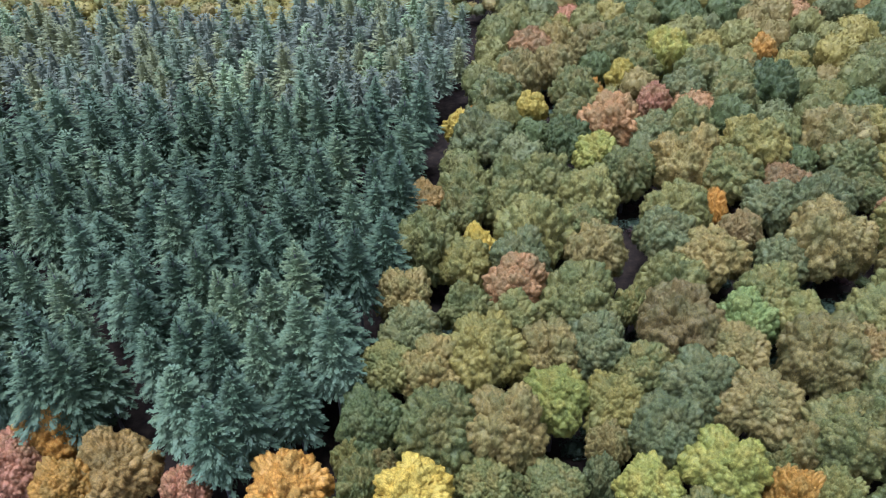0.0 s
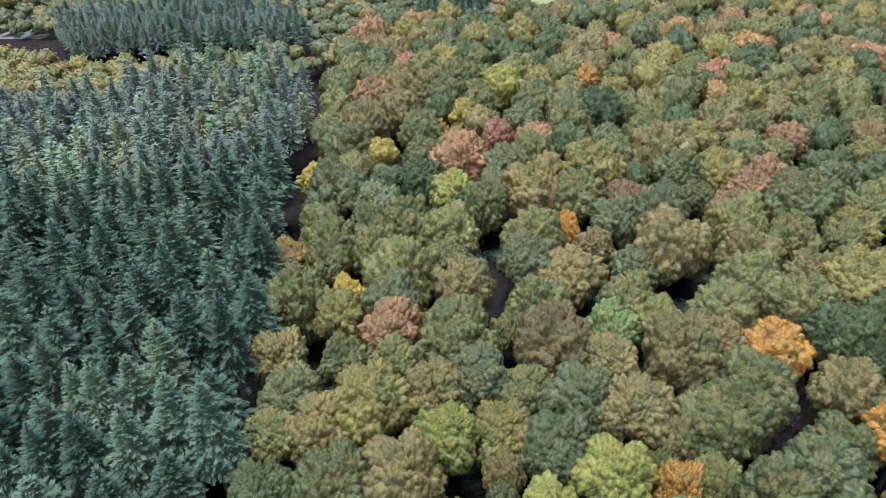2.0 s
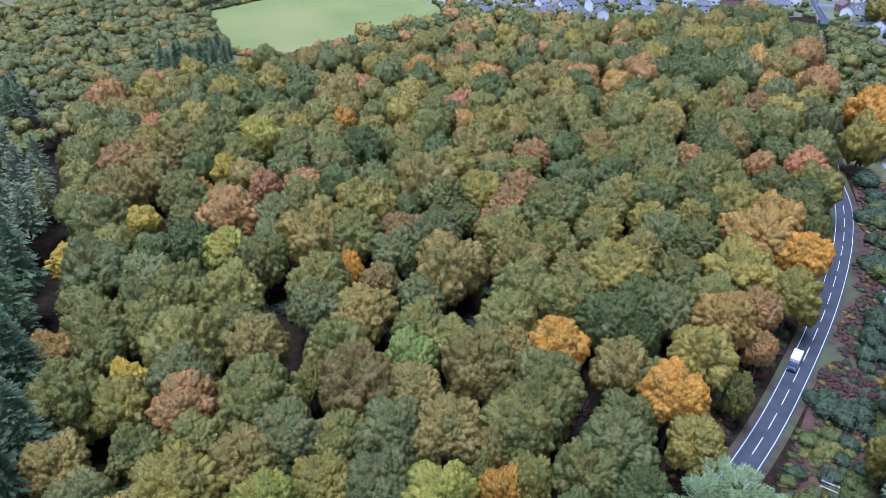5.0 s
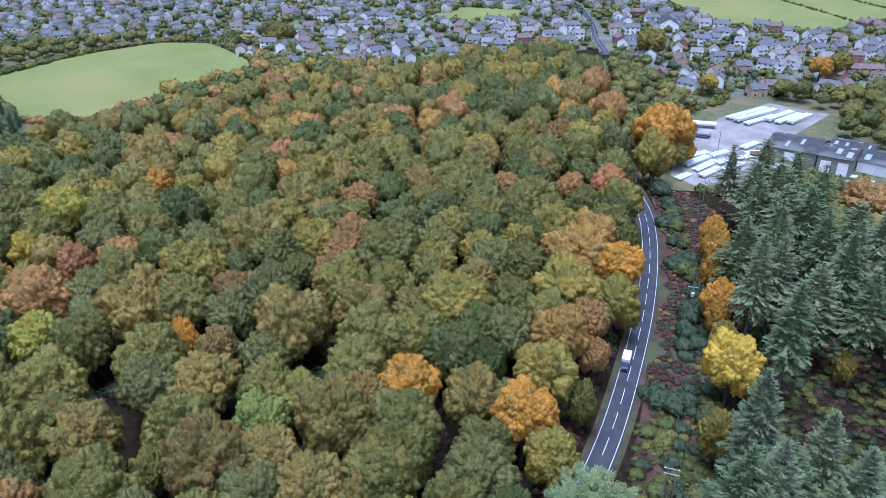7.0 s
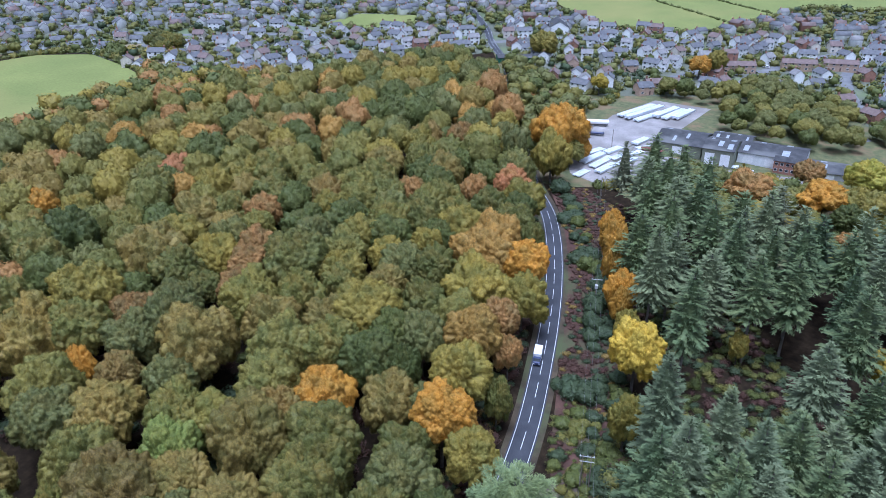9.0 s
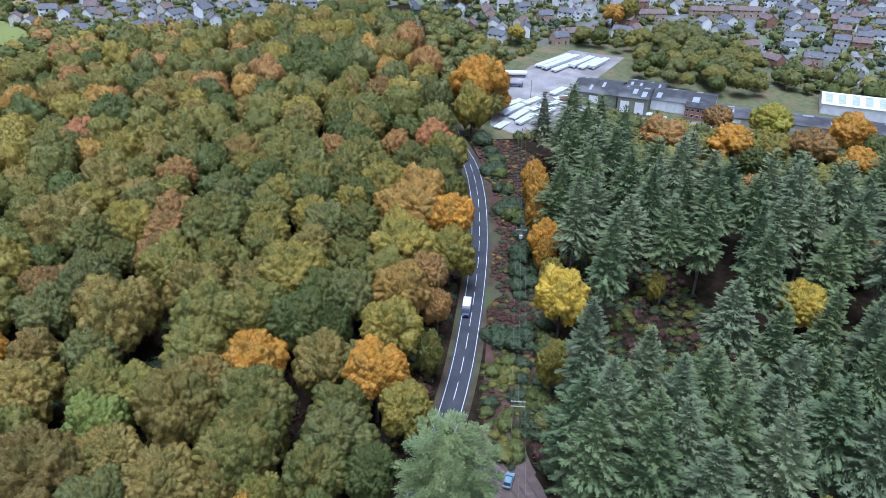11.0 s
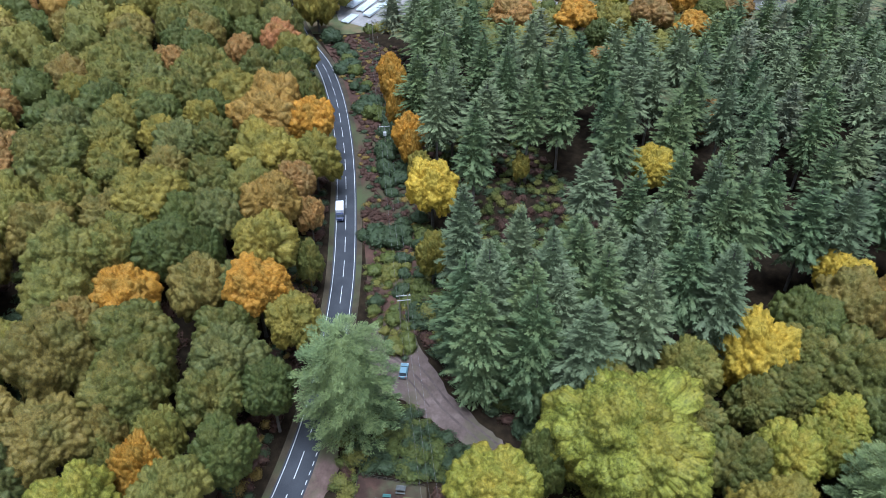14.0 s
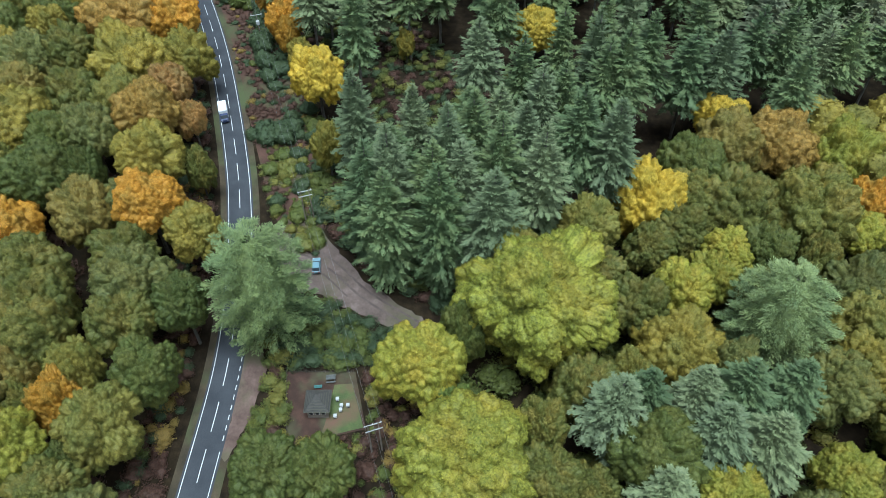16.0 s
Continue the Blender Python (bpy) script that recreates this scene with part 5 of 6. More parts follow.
def roof_bm(w, d, eave, rise, over=0.4, thick=0.22):
    bm = bmesh.new()
    x, y = w / 2 + over * 0.6, d / 2 + over
    low = eave - rise * over / (d / 2)
    rows = []
    for px in (-x, x):
        rows.append([bm.verts.new((px, a, b)) for a, b in ((-y, low + 0.03), (0, eave + rise + 0.03), (y, low + 0.03), (y, low + thick), (0, eave + rise + thick + 0.03), (-y, low + thick))])
    for i in range(6):
        j = (i + 1) % 6
        bm.faces.new((rows[0][i], rows[0][j], rows[1][j], rows[1][i]))
    for r, order in ((rows[0], 1), (rows[1], -1)):
        for q in ((0, 1, 4, 5), (1, 2, 3, 4)):
            bm.faces.new([r[i] for i in q][::order])
    bmesh.ops.recalc_face_normals(bm, faces=bm.faces)
    return bm


def window_bm(x, y, z):
    """A window of 1.5 by 1.25 m: white frame and dark glass."""
    bm = box_bm(1.5, 0.1, 1.25, x, y, z)
    known = set(bm.faces)
    box_bm(1.26, 0.17, 1.02, x, y, z + 0.12, out=bm)
    for f in bm.faces:
        if f not in known:
            f.material_index = 1
    return bm


def house(style, w, d, eave, rise, wall_mat, roof_mat, words, stacks=1):
    """A house: walls, pitched roof, chimney stacks, framed windows on both long sides, a door."""
    thing = new("house")
    tagged(thing, words, "house", "houses of the town")
    part("wall", gable_bm(w, d, eave, rise), wall_mat, thing)
    roof = part("roof", roof_bm(w, d, eave, rise), roof_mat, thing)
    for i in range(stacks):
        cx = (w / 2 - 0.6) * (1 if i == 0 else -1)
        ch = box_bm(0.9, 0.7, 1.9, cx, 0, eave + rise - 0.6)
        box_bm(1.05, 0.85, 0.18, cx, 0, eave + rise + 1.2, out=ch)
        part("chimney", ch, BRICK, roof)
    storeys = 1 if eave < 3.6 else 2
    cols = max(2, int(w / 3.7))
    for side in (-1, 1):
        for s in range(storeys):
            for c in range(cols):
                x = -w / 2 + w * (c + 0.5) / cols
                if side < 0 and s == 0 and c == cols // 2:
                    part("door", box_bm(0.95, 0.1, 2.05, x, side * (d / 2 + 0.02), 0.1), DOOR_PAINT, thing)
                    continue
                z = 0.95 + 2.6 * s
                part("window", window_bm(x, side * (d / 2 + 0.02), z), WHITE_TRIM, thing).data.materials.append(WINDOW)
    return thing


STYLES = [
    ("bungalow", 9.5, 6.5, 2.4, 2.2, RENDER_WHITE, SLATE, "white rendered bungalow with a grey slate roof", 1),
    ("semi", 11.2, 6.9, 4.8, 2.3, RENDER_WHITE, SLATE, "white rendered semi-detached house with a slate roof", 2),
    ("villa", 8.2, 6.5, 4.8, 2.5, RENDER_CREAM, TILE, "cream rendered two-storey house with a brown tiled roof", 1),
    ("brick", 10.3, 6.5, 4.7, 2.2, BRICK, TILE, "red brick house with a brown tiled roof", 2),
    ("grey", 8.6, 6.0, 4.8, 2.2, RENDER_GREY, SLATE, "grey rendered house with a slate roof", 1),
    ("low", 10.3, 6.0, 2.4, 2.0, RENDER_CREAM, PALE_TILE, "low cream bungalow with a weathered pale roof", 1),
    ("white", 7.7, 6.0, 4.9, 2.4, RENDER_WHITE, PALE_TILE, "white two-storey house with a pale weathered roof", 1),
    ("terrace", 20.6, 6.9, 4.8, 2.1, BUFF, TILE, "long buff brick terrace with a dark tiled roof", 2),
    ("stone", 9.5, 6.5, 4.6, 2.5, BUFF, SLATE, "buff stone house with a slate roof and stacks", 2),
]
FIRST = {}
houses = 0
house_spots = []


def set_house(i, x, y, turn):
    global houses
    m = pose(x, y, gz(x, y), 0, 0, turn)
    if i in FIRST:
        copy_thing(FIRST[i], m)
    else:
        FIRST[i] = house(*STYLES[i])
        FIRST[i].matrix_basis = m
    houses += 1
    house_spots.append((x, y, STYLES[i][1] / 2))


# the terraces and houses round the green, which stand nearest
for i, x, y, turn in ((7, 478, 93, -58), (7, 520, 40, -72), (7, 506, 62, -72), (1, 536, 62, -70), (1, 560, 27, -72), (2, 572, 50, -60), (7, 412, 120, -50), (8, 398, 126, -40),
                      (1, 470, 6, -80), (5, 455, -30, -85), (8, 432, -6, -80), (4, 448, -14, -80), (2, 466, -48, -85), (3, 480, -62, -80), (6, 492, 118, -55), (3, 508, 106, -55), (8, 440, 150, -50), (4, 452, 170, -40), (7, 430, 185, 30), (1, 404, 150, 20)):
    set_house(i, x, y, turn)
taken = [(FIELD, 6), (FARFIELD, 6), (PLAYING, 4)]


def town_house(x, y, g):
    if any(inside(p, x, y) for p, _ in taken):
        return 2
    gap = min((x - p[0]) ** 2 + (y - p[1]) ** 2 for p in street_points)
    if gap < 64 or any((x - a) ** 2 + (y - b) ** 2 < (r + 8) ** 2 for a, b, r in house_spots[:20]):
        return 1
    if g.random() < 0.08:
        return 1
    district = math.floor(x / 95) * 7 + math.floor(y / 80) * 13
    turn = (district * 37) % 180 + g.choice([0, 0, 0, 90]) + g.uniform(-6, 6)
    near_left = y > 330
    i = g.choice([0, 1, 0, 6, 6, 5, 2, 0, 1]) if near_left else g.choice([1, 6, 1, 2, 3, 4, 0, 1, 6])
    far_houses.append((i, x, y, turn))
    return 6


far_houses = []


solid = list(placed)
placed.clear()
NEAR_TOWN = [(273, 470), (266, 425), (252, 352), (298, 334), (358, 292), (436, 252), (418, 222), (374, 164), (404, 118), (428, 84), (444, 48), (410, 2), (410, -115), (580, -110), (690, 20), (690, 110), (627, 122), (570, 150), (554, 222), (636, 300), (600, 400), (516, 500), (440, 590), (400, 720), (300, 770), (205, 770), (160, 660), (172, 568), (245, 522)]
fill(NEAR_TOWN, 16.6, town_house, 0.4, 41, 1)
far_houses.sort(key=lambda q: math.hypot(q[1], q[2]))
while houses < 285 and far_houses:
    set_house(*far_houses.pop(0))


mats = [RENDER_WHITE, RENDER_CREAM, RENDER_GREY, BRICK, BUFF, SLATE, TILE, PALE_TILE]
hv, hf, hm = [], [], []
for i, x, y, turn in far_houses:
    _, w, d, eave, rise, wall_mat, roof_mat, _, _ = STYLES[i]
    m = pose(x, y, gz(x, y), 0, 0, turn)
    for bm, mat in ((gable_bm(w, d, eave, rise), wall_mat), (roof_bm(w, d, eave, rise), roof_mat), (box_bm(0.9, 0.7, 1.9, w / 2 - 0.6, 0, eave + rise - 0.6), BRICK)):
        bmesh.ops.triangulate(bm, faces=bm.faces)
        bm.verts.index_update()
        off = len(hv)
        hv.extend(tuple(m @ q.co) for q in bm.verts)
        hf.extend([q.index + off for q in f.verts] for f in bm.faces)
        hm.extend([mats.index(mat)] * len(bm.faces))
        bm.free()
tagged(new("distant_houses", mesh_of("distant_houses", hv, hf, mats, hm)), "far streets of white and brick houses with grey roofs", "houses", kind="stuff")


def garden_tree(x, y, g):
    if any(inside(p, x, y) for p, _ in taken) or min((x - p[0]) ** 2 + (y - p[1]) ** 2 for p in street_points) < 20:
        return 0.5
    r = g.uniform(1.3, 3.8)
    scatter("tuft" if math.hypot(x, y) > 430 else "shrub", g.randrange(3), x, y, (r, r, r), r * g.uniform(0.9, 1.6), g.choice(["dg", "g", "bg", "ev", "bg", "bg", "dg", "g"]))
    return r * 0.5


fill(TOWN, 8.2, garden_tree, 0.4, 42, 1)
placed.extend(solid)


def hedge(line, tints, low, high, step=3.0, tall=1.0):
    g = random.Random(len(gather))
    for p in spline(line, step):
        r = g.uniform(low, high)
        scatter("shrub", g.randrange(3), p[0] + g.uniform(-1, 1), p[1] + g.uniform(-1, 1), (r, r, r * tall), r * tall * g.uniform(0.7, 1.1), g.choice(tints))


hedge([(131, 489), (200, 503), (251, 495), (276, 466), (270, 425), (260, 386)], ["dg", "dg", "ol", "bg"], 1.8, 3.4, 3.0)
hedge([(236, 366), (187, 358), (149, 363), (118, 390), (120, 436)], ["rb", "ol", "br", "dg"], 1.5, 3.0, 2.5)
hedge([(562, 221), (574, 152), (627, 127), (752, 88)], ["dg", "g", "ol"], 1.4, 2.6, 3.0)
hedge([(627, 127), (690, 210), (760, 300)], ["dg", "dg"], 1.0, 1.8, 4.0)
hedge([(690, 108), (760, 200), (850, 270)], ["dg", "dg"], 1.0, 1.8, 4.0)
hedge([(430, 408), (487, 412), (512, 364)], ["dg", "g"], 1.4, 2.4, 3.0)
hedge([(276, 460), (300, 430), (296, 400), (280, 380)], ["dg", "ol", "bg", "yo"], 3.0, 5.0, 6.0, 1.2)
hedge([(372, 160), (390, 142), (376, 136), (350, 142)], ["yo", "ol", "dg", "g"], 2.0, 3.2, 5.0, 1.2)
hedge([(276, 128), (300, 144), (330, 160), (365, 182), (395, 200)], ["dg", "g", "ol", "rb"], 2.0, 3.4, 4.0, 1.2)
hedge([(262, 96), (270, 82), (290, 80), (300, 66), (300, 40), (296, 0), (300, -40), (296, -80)], ["dg", "g", "ol", "yo"], 2.2, 4.0, 4.0, 1.3)
FARTREES = [(276, 478), (305, 470), (330, 440), (318, 410), (292, 392), (276, 420)]
COPSE = surface("rough_meadow", (0.20, 0.16, 0.09), (0.28, 0.24, 0.13), 0.1, 0.95, 1.0, 0.2)
sheet("rough_meadow", FARTREES, 0.05, COPSE, "dry tawny rough grass round a copse", "field")
g = random.Random(77)
for _ in range(16):
    r = g.uniform(3.2, 5.0)
    broadleaf(round(g.uniform(292, 312), 1), round(g.uniform(418, 446), 1), r, 3 + 1.9 * r, g.choice(["bg", "ol", "yo", "g"]), "copse by the field")
set_house(4, 57, 364, 35)
broadleaf(436, 208, 9.0, 17, "yo", "town trees")
broadleaf(381, 146, 5.0, 10.5, "ye", "town trees")
broadleaf(449, 109, 6.8, 13, "or", "town trees")
broadleaf(458, 102, 7.0, 16, "yo", "town trees")

tagged(part("dirt_path", strip_bm(spline([(157, 351), (169, 352), (182, 350), (197, 347)], 3.0), -1.6, 1.6, 0.06), EARTH, None), "pale brown dirt path along the field edge", "path", kind="structure")

# ---- timber and steel yard ----
CONCRETE = surface("yard_concrete", (0.20, 0.185, 0.172), (0.33, 0.305, 0.285), 0.12, 0.9, 1.5, 0.1, third=(0.17, 0.155, 0.14))
YARD = [(318, 140), (336, 126), (352, 126), (390, 116), (392, 86), (345, 90), (343, 96), (312, 94), (309, 60), (318, 28), (308, 26), (296, 60), (284, 86), (264, 98), (268, 112), (290, 124)]
sheet("yard", YARD, 0.06, CONCRETE, "pale concrete storage yard of a works", "yard")
GREEN_CLAD = surface("olive_cladding", (0.17, 0.18, 0.13), (0.25, 0.26, 0.19), 0.4, 0.8, 5.0, 0.1)
GREY_ROOF = surface("dark_sheet_roof", (0.035, 0.035, 0.037), (0.08, 0.08, 0.08), 0.25, 0.8, 3.0, 0.15, third=(0.12, 0.12, 0.115))
CLAD_WHITE = surface("white_cladding", (0.62, 0.63, 0.64), (0.78, 0.79, 0.80), 0.4, 0.5, 4.0, 0.05)
SKYLIGHT = surface("milky_rooflight", (0.26, 0.28, 0.30), (0.36, 0.38, 0.40), 0.6, 0.3, 4.0, 0.0)
STEEL = surface("galvanised_steel", (0.56, 0.60, 0.63), (0.74, 0.77, 0.80), 0.8, 0.45, 5.0, 0.05, 0.1)


def shed(x, y, length, width, eave, rise, wall_mat, roof_mat, turn, words, lights=0, doors=0, light_mat=None):
    """A works shed: gabled walls, sheet roof, rooflights and roller doors. The ridge runs along its length."""
    thing = new("works_shed")
    tagged(thing, words, "shed", "works buildings")
    thing.matrix_basis = pose(x, y, gz(x, y), 0, 0, turn)
    part("wall", gable_bm(length, width, eave, rise), wall_mat, thing)
    roof = part("roof", roof_bm(length, width, eave, rise, 0.5, 0.2), roof_mat, thing)
    a = math.atan2(rise, width / 2)
    for i in range(lights):
        for side in (-1, 1):
            if town_dice.random() < 0.45 and light_mat is None:
                continue
            lx = -length / 2 + length * (i + 0.5) / lights
            size = town_dice.uniform(0.35, 1.0) if light_mat is None else 1.0
            up = town_dice.uniform(-0.12, 0.12) * width * (light_mat is None)
            bm = bmesh.new()
            m = Matrix.Translation((lx, side * (width / 4 + up), eave + rise / 2 + 0.27 - up * rise / (width / 2))) @ Matrix.Rotation(-side * a, 4, "X") @ Matrix.Diagonal((min(5.0, length / lights * 0.55) * size, width * (0.3 if light_mat is None else 0.4) * (0.4 + 0.6 * size), 0.06, 1))
            bmesh.ops.create_cube(bm, size=1, matrix=m)
            part("rooflight", bm, light_mat or SKYLIGHT, roof)
    for i in range(doors):
        lx = -length / 2 + length * (i + 0.5) / doors
        part("roller_door", box_bm(min(4.2, length / doors * 0.6), 0.12, eave * 0.75, lx, width / 2 + 0.03, 0.0), WHITE_TRIM, thing)
    return thing


shed(327, 81.5, 21, 25, 4.6, 2.6, GREEN_CLAD, GREY_ROOF, 93, "olive clad works shed with a dark sheet roof", 4, 1)
shed(338, 62, 17, 19, 4.6, 1.8, GREEN_CLAD, GREY_ROOF, 93, "middle works shed with a patched dark sheet roof", 4, 0)
shed(321, 63, 13, 20, 7.0, 1.6, GREEN_CLAD, GREY_ROOF, 94, "tall olive shed with pale roller doors and dark roof", 3, 2)
shed(333, 43, 27, 21, 4.6, 2.0, CLAD_WHITE, GREY_ROOF, 92, "white fronted workshop with a patched dark roof", 5, 3)
shed(321.5, 35, 11, 6, 5.6, 1.2, BRICK, GREY_ROOF, 92, "two-storey red brick works office", 0, 0)
shed(336, -20, 96, 17, 3.4, 1.3, RENDER_GREY, GREY_ROOF, 95, "long low works building with a dark roof", 9, 6)
shed(368, -35, 44, 21, 4.8, 2.6, CLAD_WHITE, CLAD_WHITE, 93, "large white metal warehouse with roof glazing", 8, 0, surface("grey_glazing", (0.30, 0.34, 0.38), (0.42, 0.46, 0.50), 0.6, 0.25, 4.0, 0.0))
shed(526, 240, 34, 14, 4.2, 4.0, RENDER_WHITE, GREY_ROOF, 28, "long white hall with a steep dark roof in the town", 0, 0)
shed(420, 222, 22, 9, 3.2, 1.6, surface("green_boarding", (0.03, 0.12, 0.07), (0.06, 0.18, 0.10), 0.5, 0.8, 5.0, 0.1), GREY_ROOF, -52, "low green boarded shed at the edge of the town", 0, 0)
# windows of the brick office
office = [o for o in scene.objects if o.name.startswith("works_shed")][4]
for c in range(5):
    for s in range(2):
        win = part("window", box_bm(1.3, 0.1, 1.2, -4.4 + 2.2 * c, 3.03, 1.0 + 2.6 * s), WHITE_TRIM, office)
        part("pane", box_bm(1.1, 0.06, 1.0, -4.4 + 2.2 * c, 3.08, 1.1 + 2.6 * s), WINDOW, win)


def steel_stack(x, y, length, turn, rows, mat=None, words="stack of long pale galvanised steel sections in the yard"):
    """A stack of long galvanised sections on timber bearers."""
    thing = new("steel_stack")
    tagged(thing, words, "steel stack", "stacks in the yard")
    thing.matrix_basis = pose(x, y, gz(x, y) + 0.06, 0, 0, turn)
    for s in (-0.35, 0.35):
        part("bearer", box_bm(0.2, 3.9, 0.2, s * length, 0, 0), BARK, thing)
    for k in range(rows):
        for j in range(5):
            part("steel_section", box_bm(length * (1 - 0.03 * ((j + k) % 3)), 0.62, 0.42, 0.1 * (j - k), -1.5 + 0.76 * j, 0.2 + 0.45 * k, 0.03), mat or STEEL, thing)
    return thing


for x, y, length, turn, rows in (
        (366, 118, 34, -13, 2), (365, 113.4, 35, -13, 3), (360, 109, 26, -14, 2), (371, 103.8, 25, -10, 3), (371, 99.4, 25, -8, 2), (373, 95, 22, -8, 3),
        (296, 114, 16, -16, 1), (289, 110.5, 18, -9, 2), (270, 107.8, 10, -6, 1), (287, 105.6, 19, -5, 1), (303, 106.5, 12, -14, 2), (281, 101, 15, -8, 2),
        (299, 101, 16, -14, 1), (293, 96.4, 15, -10, 2), (306, 97, 9, -20, 1), (321.7, 100, 13, -10, 2), (315, 95.4, 10, -38, 1), (313.8, 57, 7, -77, 1), (312.5, 50, 6, -80, 1)):
    steel_stack(x, y, length, turn, rows)

RUST = surface("rusty_red_steel", (0.13, 0.05, 0.04), (0.24, 0.10, 0.075), 0.8, 0.85, 6.0, 0.2)
for x, y, length, turn, rows in ((314.1, 93.5, 7, -60, 2), (317.4, 90.0, 6, -75, 2), (314.7, 87.8, 6, -20, 2)):
    steel_stack(x, y, length, turn, rows, RUST, "stack of rusty red steel sections beside the shed")

# ---- vehicles ----
VAN_WHITE = surface("white_bodywork", (0.74, 0.75, 0.76), (0.82, 0.82, 0.83), 0.6, 0.3, 5.0, 0.0)
BLUE_PAINT = surface("blue_bodywork", (0.15, 0.24, 0.28), (0.20, 0.30, 0.35), 0.6, 0.28, 5.0, 0.0)
NAVY = surface("navy_bodywork", (0.03, 0.04, 0.09), (0.05, 0.06, 0.12), 0.6, 0.3, 5.0, 0.0)
RUBBER = surface("tyre_rubber", (0.015, 0.015, 0.015), (0.03, 0.03, 0.03), 3.0, 0.9, 20.0, 0.1)
RIM = surface("wheel_rim", (0.4, 0.4, 0.42), (0.55, 0.55, 0.57), 3.0, 0.4, 20.0, 0.0, 0.6)
LAMP_CLEAR = surface("headlamp_lens", (0.6, 0.62, 0.65), (0.7, 0.72, 0.75), 3.0, 0.15, 20.0, 0.0)
LAMP_RED = surface("tail_lamp_lens", (0.35, 0.02, 0.02), (0.45, 0.04, 0.03), 3.0, 0.2, 20.0, 0.0)


def profile_bm(points, width, bevel=0.08):
    """A body pressed out of a side outline (length, height), with rounded edges."""
    bm = bmesh.new()
    a = [bm.verts.new((x, -width / 2, z)) for x, z in points]
    b = [bm.verts.new((x, width / 2, z)) for x, z in points]
    bm.faces.new(a)
    bm.faces.new(b[::-1])
    for i in range(len(a)):
        j = (i + 1) % len(a)
        bm.faces.new((a[i], b[i], b[j], a[j]))
    bmesh.ops.recalc_face_normals(bm, faces=bm.faces)
    bmesh.ops.bevel(bm, geom=list(bm.edges), offset=bevel, segments=2, affect="EDGES", profile=0.5)
    return bm


def wheels(thing, xs, half, r):
    for x in xs:
        for side in (-1, 1):
            w = part("wheel", rod_bm((x, side * (half - 0.2), r), (x, side * half, r), r, r, 14), RUBBER, thing)
            part("rim", rod_bm((x, side * (half - 0.02), r), (x, side * (half + 0.015), r), r * 0.6, r * 0.55, 10), RIM, w)


def car(x, y, turn, paint, words):
    thing = new("car")
    tagged(thing, words, "car")
    thing.matrix_basis = pose(x, y, gz(x, y) + 0.05, 0, -2, turn)
    part("body", profile_bm([(-2.0, 0.35), (2.0, 0.35), (2.08, 0.7), (1.0, 0.92), (-1.95, 0.98), (-2.05, 0.6)], 1.72), paint, thing)
    part("cabin", profile_bm([(1.1, 0.88), (0.35, 1.4), (-1.2, 1.44), (-1.9, 0.92)], 1.5, 0.06), WINDOW, thing, "dark glazed cabin")
    part("roof_panel", profile_bm([(0.4, 1.38), (0.3, 1.46), (-1.25, 1.5), (-1.35, 1.4)], 1.42, 0.03), paint, thing)
    wheels(thing, (-1.25, 1.3), 0.86, 0.32)
    for s in (-0.62, 0.62):
        part("headlight", box_bm(0.1, 0.34, 0.16, 2.0, s, 0.6, 0.02), LAMP_CLEAR, thing)
        part("tail_light", box_bm(0.1, 0.3, 0.2, -2.0, s, 0.66, 0.02), LAMP_RED, thing)
    return thing


car(98.1, 33.6, 9, BLUE_PAINT, "light blue hatchback parked on the stony track")


def lorry_van(x, y, turn):
    thing = new("box_van")
    tagged(thing, "white box van with a dark blue cab on the road", "van")
    thing.matrix_basis = pose(x, y, gz(x, y) + 0.07, 0, -3, turn)
    part("cargo_box", box_bm(4.3, 2.1, 2.2, 0.6, 0, 0.75, 0.06), VAN_WHITE, thing)
    part("cab", profile_bm([(-3.2, 0.45), (-1.5, 0.45), (-1.5, 2.1), (-2.2, 2.1), (-2.7, 1.35), (-3.2, 1.2)], 1.95), NAVY, thing)
    part("windscreen", profile_bm([(-2.28, 2.0), (-2.2, 2.02), (-2.68, 1.4), (-2.76, 1.38)], 1.7, 0.01), WINDOW, thing)
    part("chassis", box_bm(5.8, 1.2, 0.25, -0.1, 0, 0.5), RUBBER, thing)
    wheels(thing, (-2.4, 1.6), 1.0, 0.4)
    for s in (-0.7, 0.7):
        part("headlight", box_bm(0.1, 0.3, 0.2, -3.17, s, 0.75, 0.02), LAMP_CLEAR, thing)
        part("tail_light", box_bm(0.06, 0.25, 0.2, 2.76, s, 0.85, 0.01), LAMP_RED, thing)
    return thing


lorry_van(145.6, 65.6, 20)


def trailer(x, y, turn, paint, words, tank):
    thing = new("trailer")
    tagged(thing, words, "lorry trailer", "lorries in the yard")
    thing.matrix_basis = pose(x, y, gz(x, y) + 0.06, 0, 0, turn)
    if tank:
        bm = rod_bm((-6, 0, 2.1), (6, 0, 2.1), 1.2, 1.2, 16)
        bmesh.ops.bevel(bm, geom=[e for e in bm.edges if abs(e.verts[0].co.x - e.verts[1].co.x) < 0.01], offset=0.25, segments=2, affect="EDGES")
        part("tank", bm, paint, thing)
    else:
        part("load_bed", box_bm(11, 2.4, 0.35, 0, 0, 1.0, 0.04), paint, thing)
        part("headboard", box_bm(0.15, 2.4, 1.2, 5.4, 0, 1.3, 0.03), paint, thing)
    part("chassis", box_bm(11.4, 1.0, 0.3, 0, 0, 0.7), RUBBER, thing)
    wheels(thing, (-4.6, -3.4, -2.2, 4.4), 1.2, 0.5)
    return thing


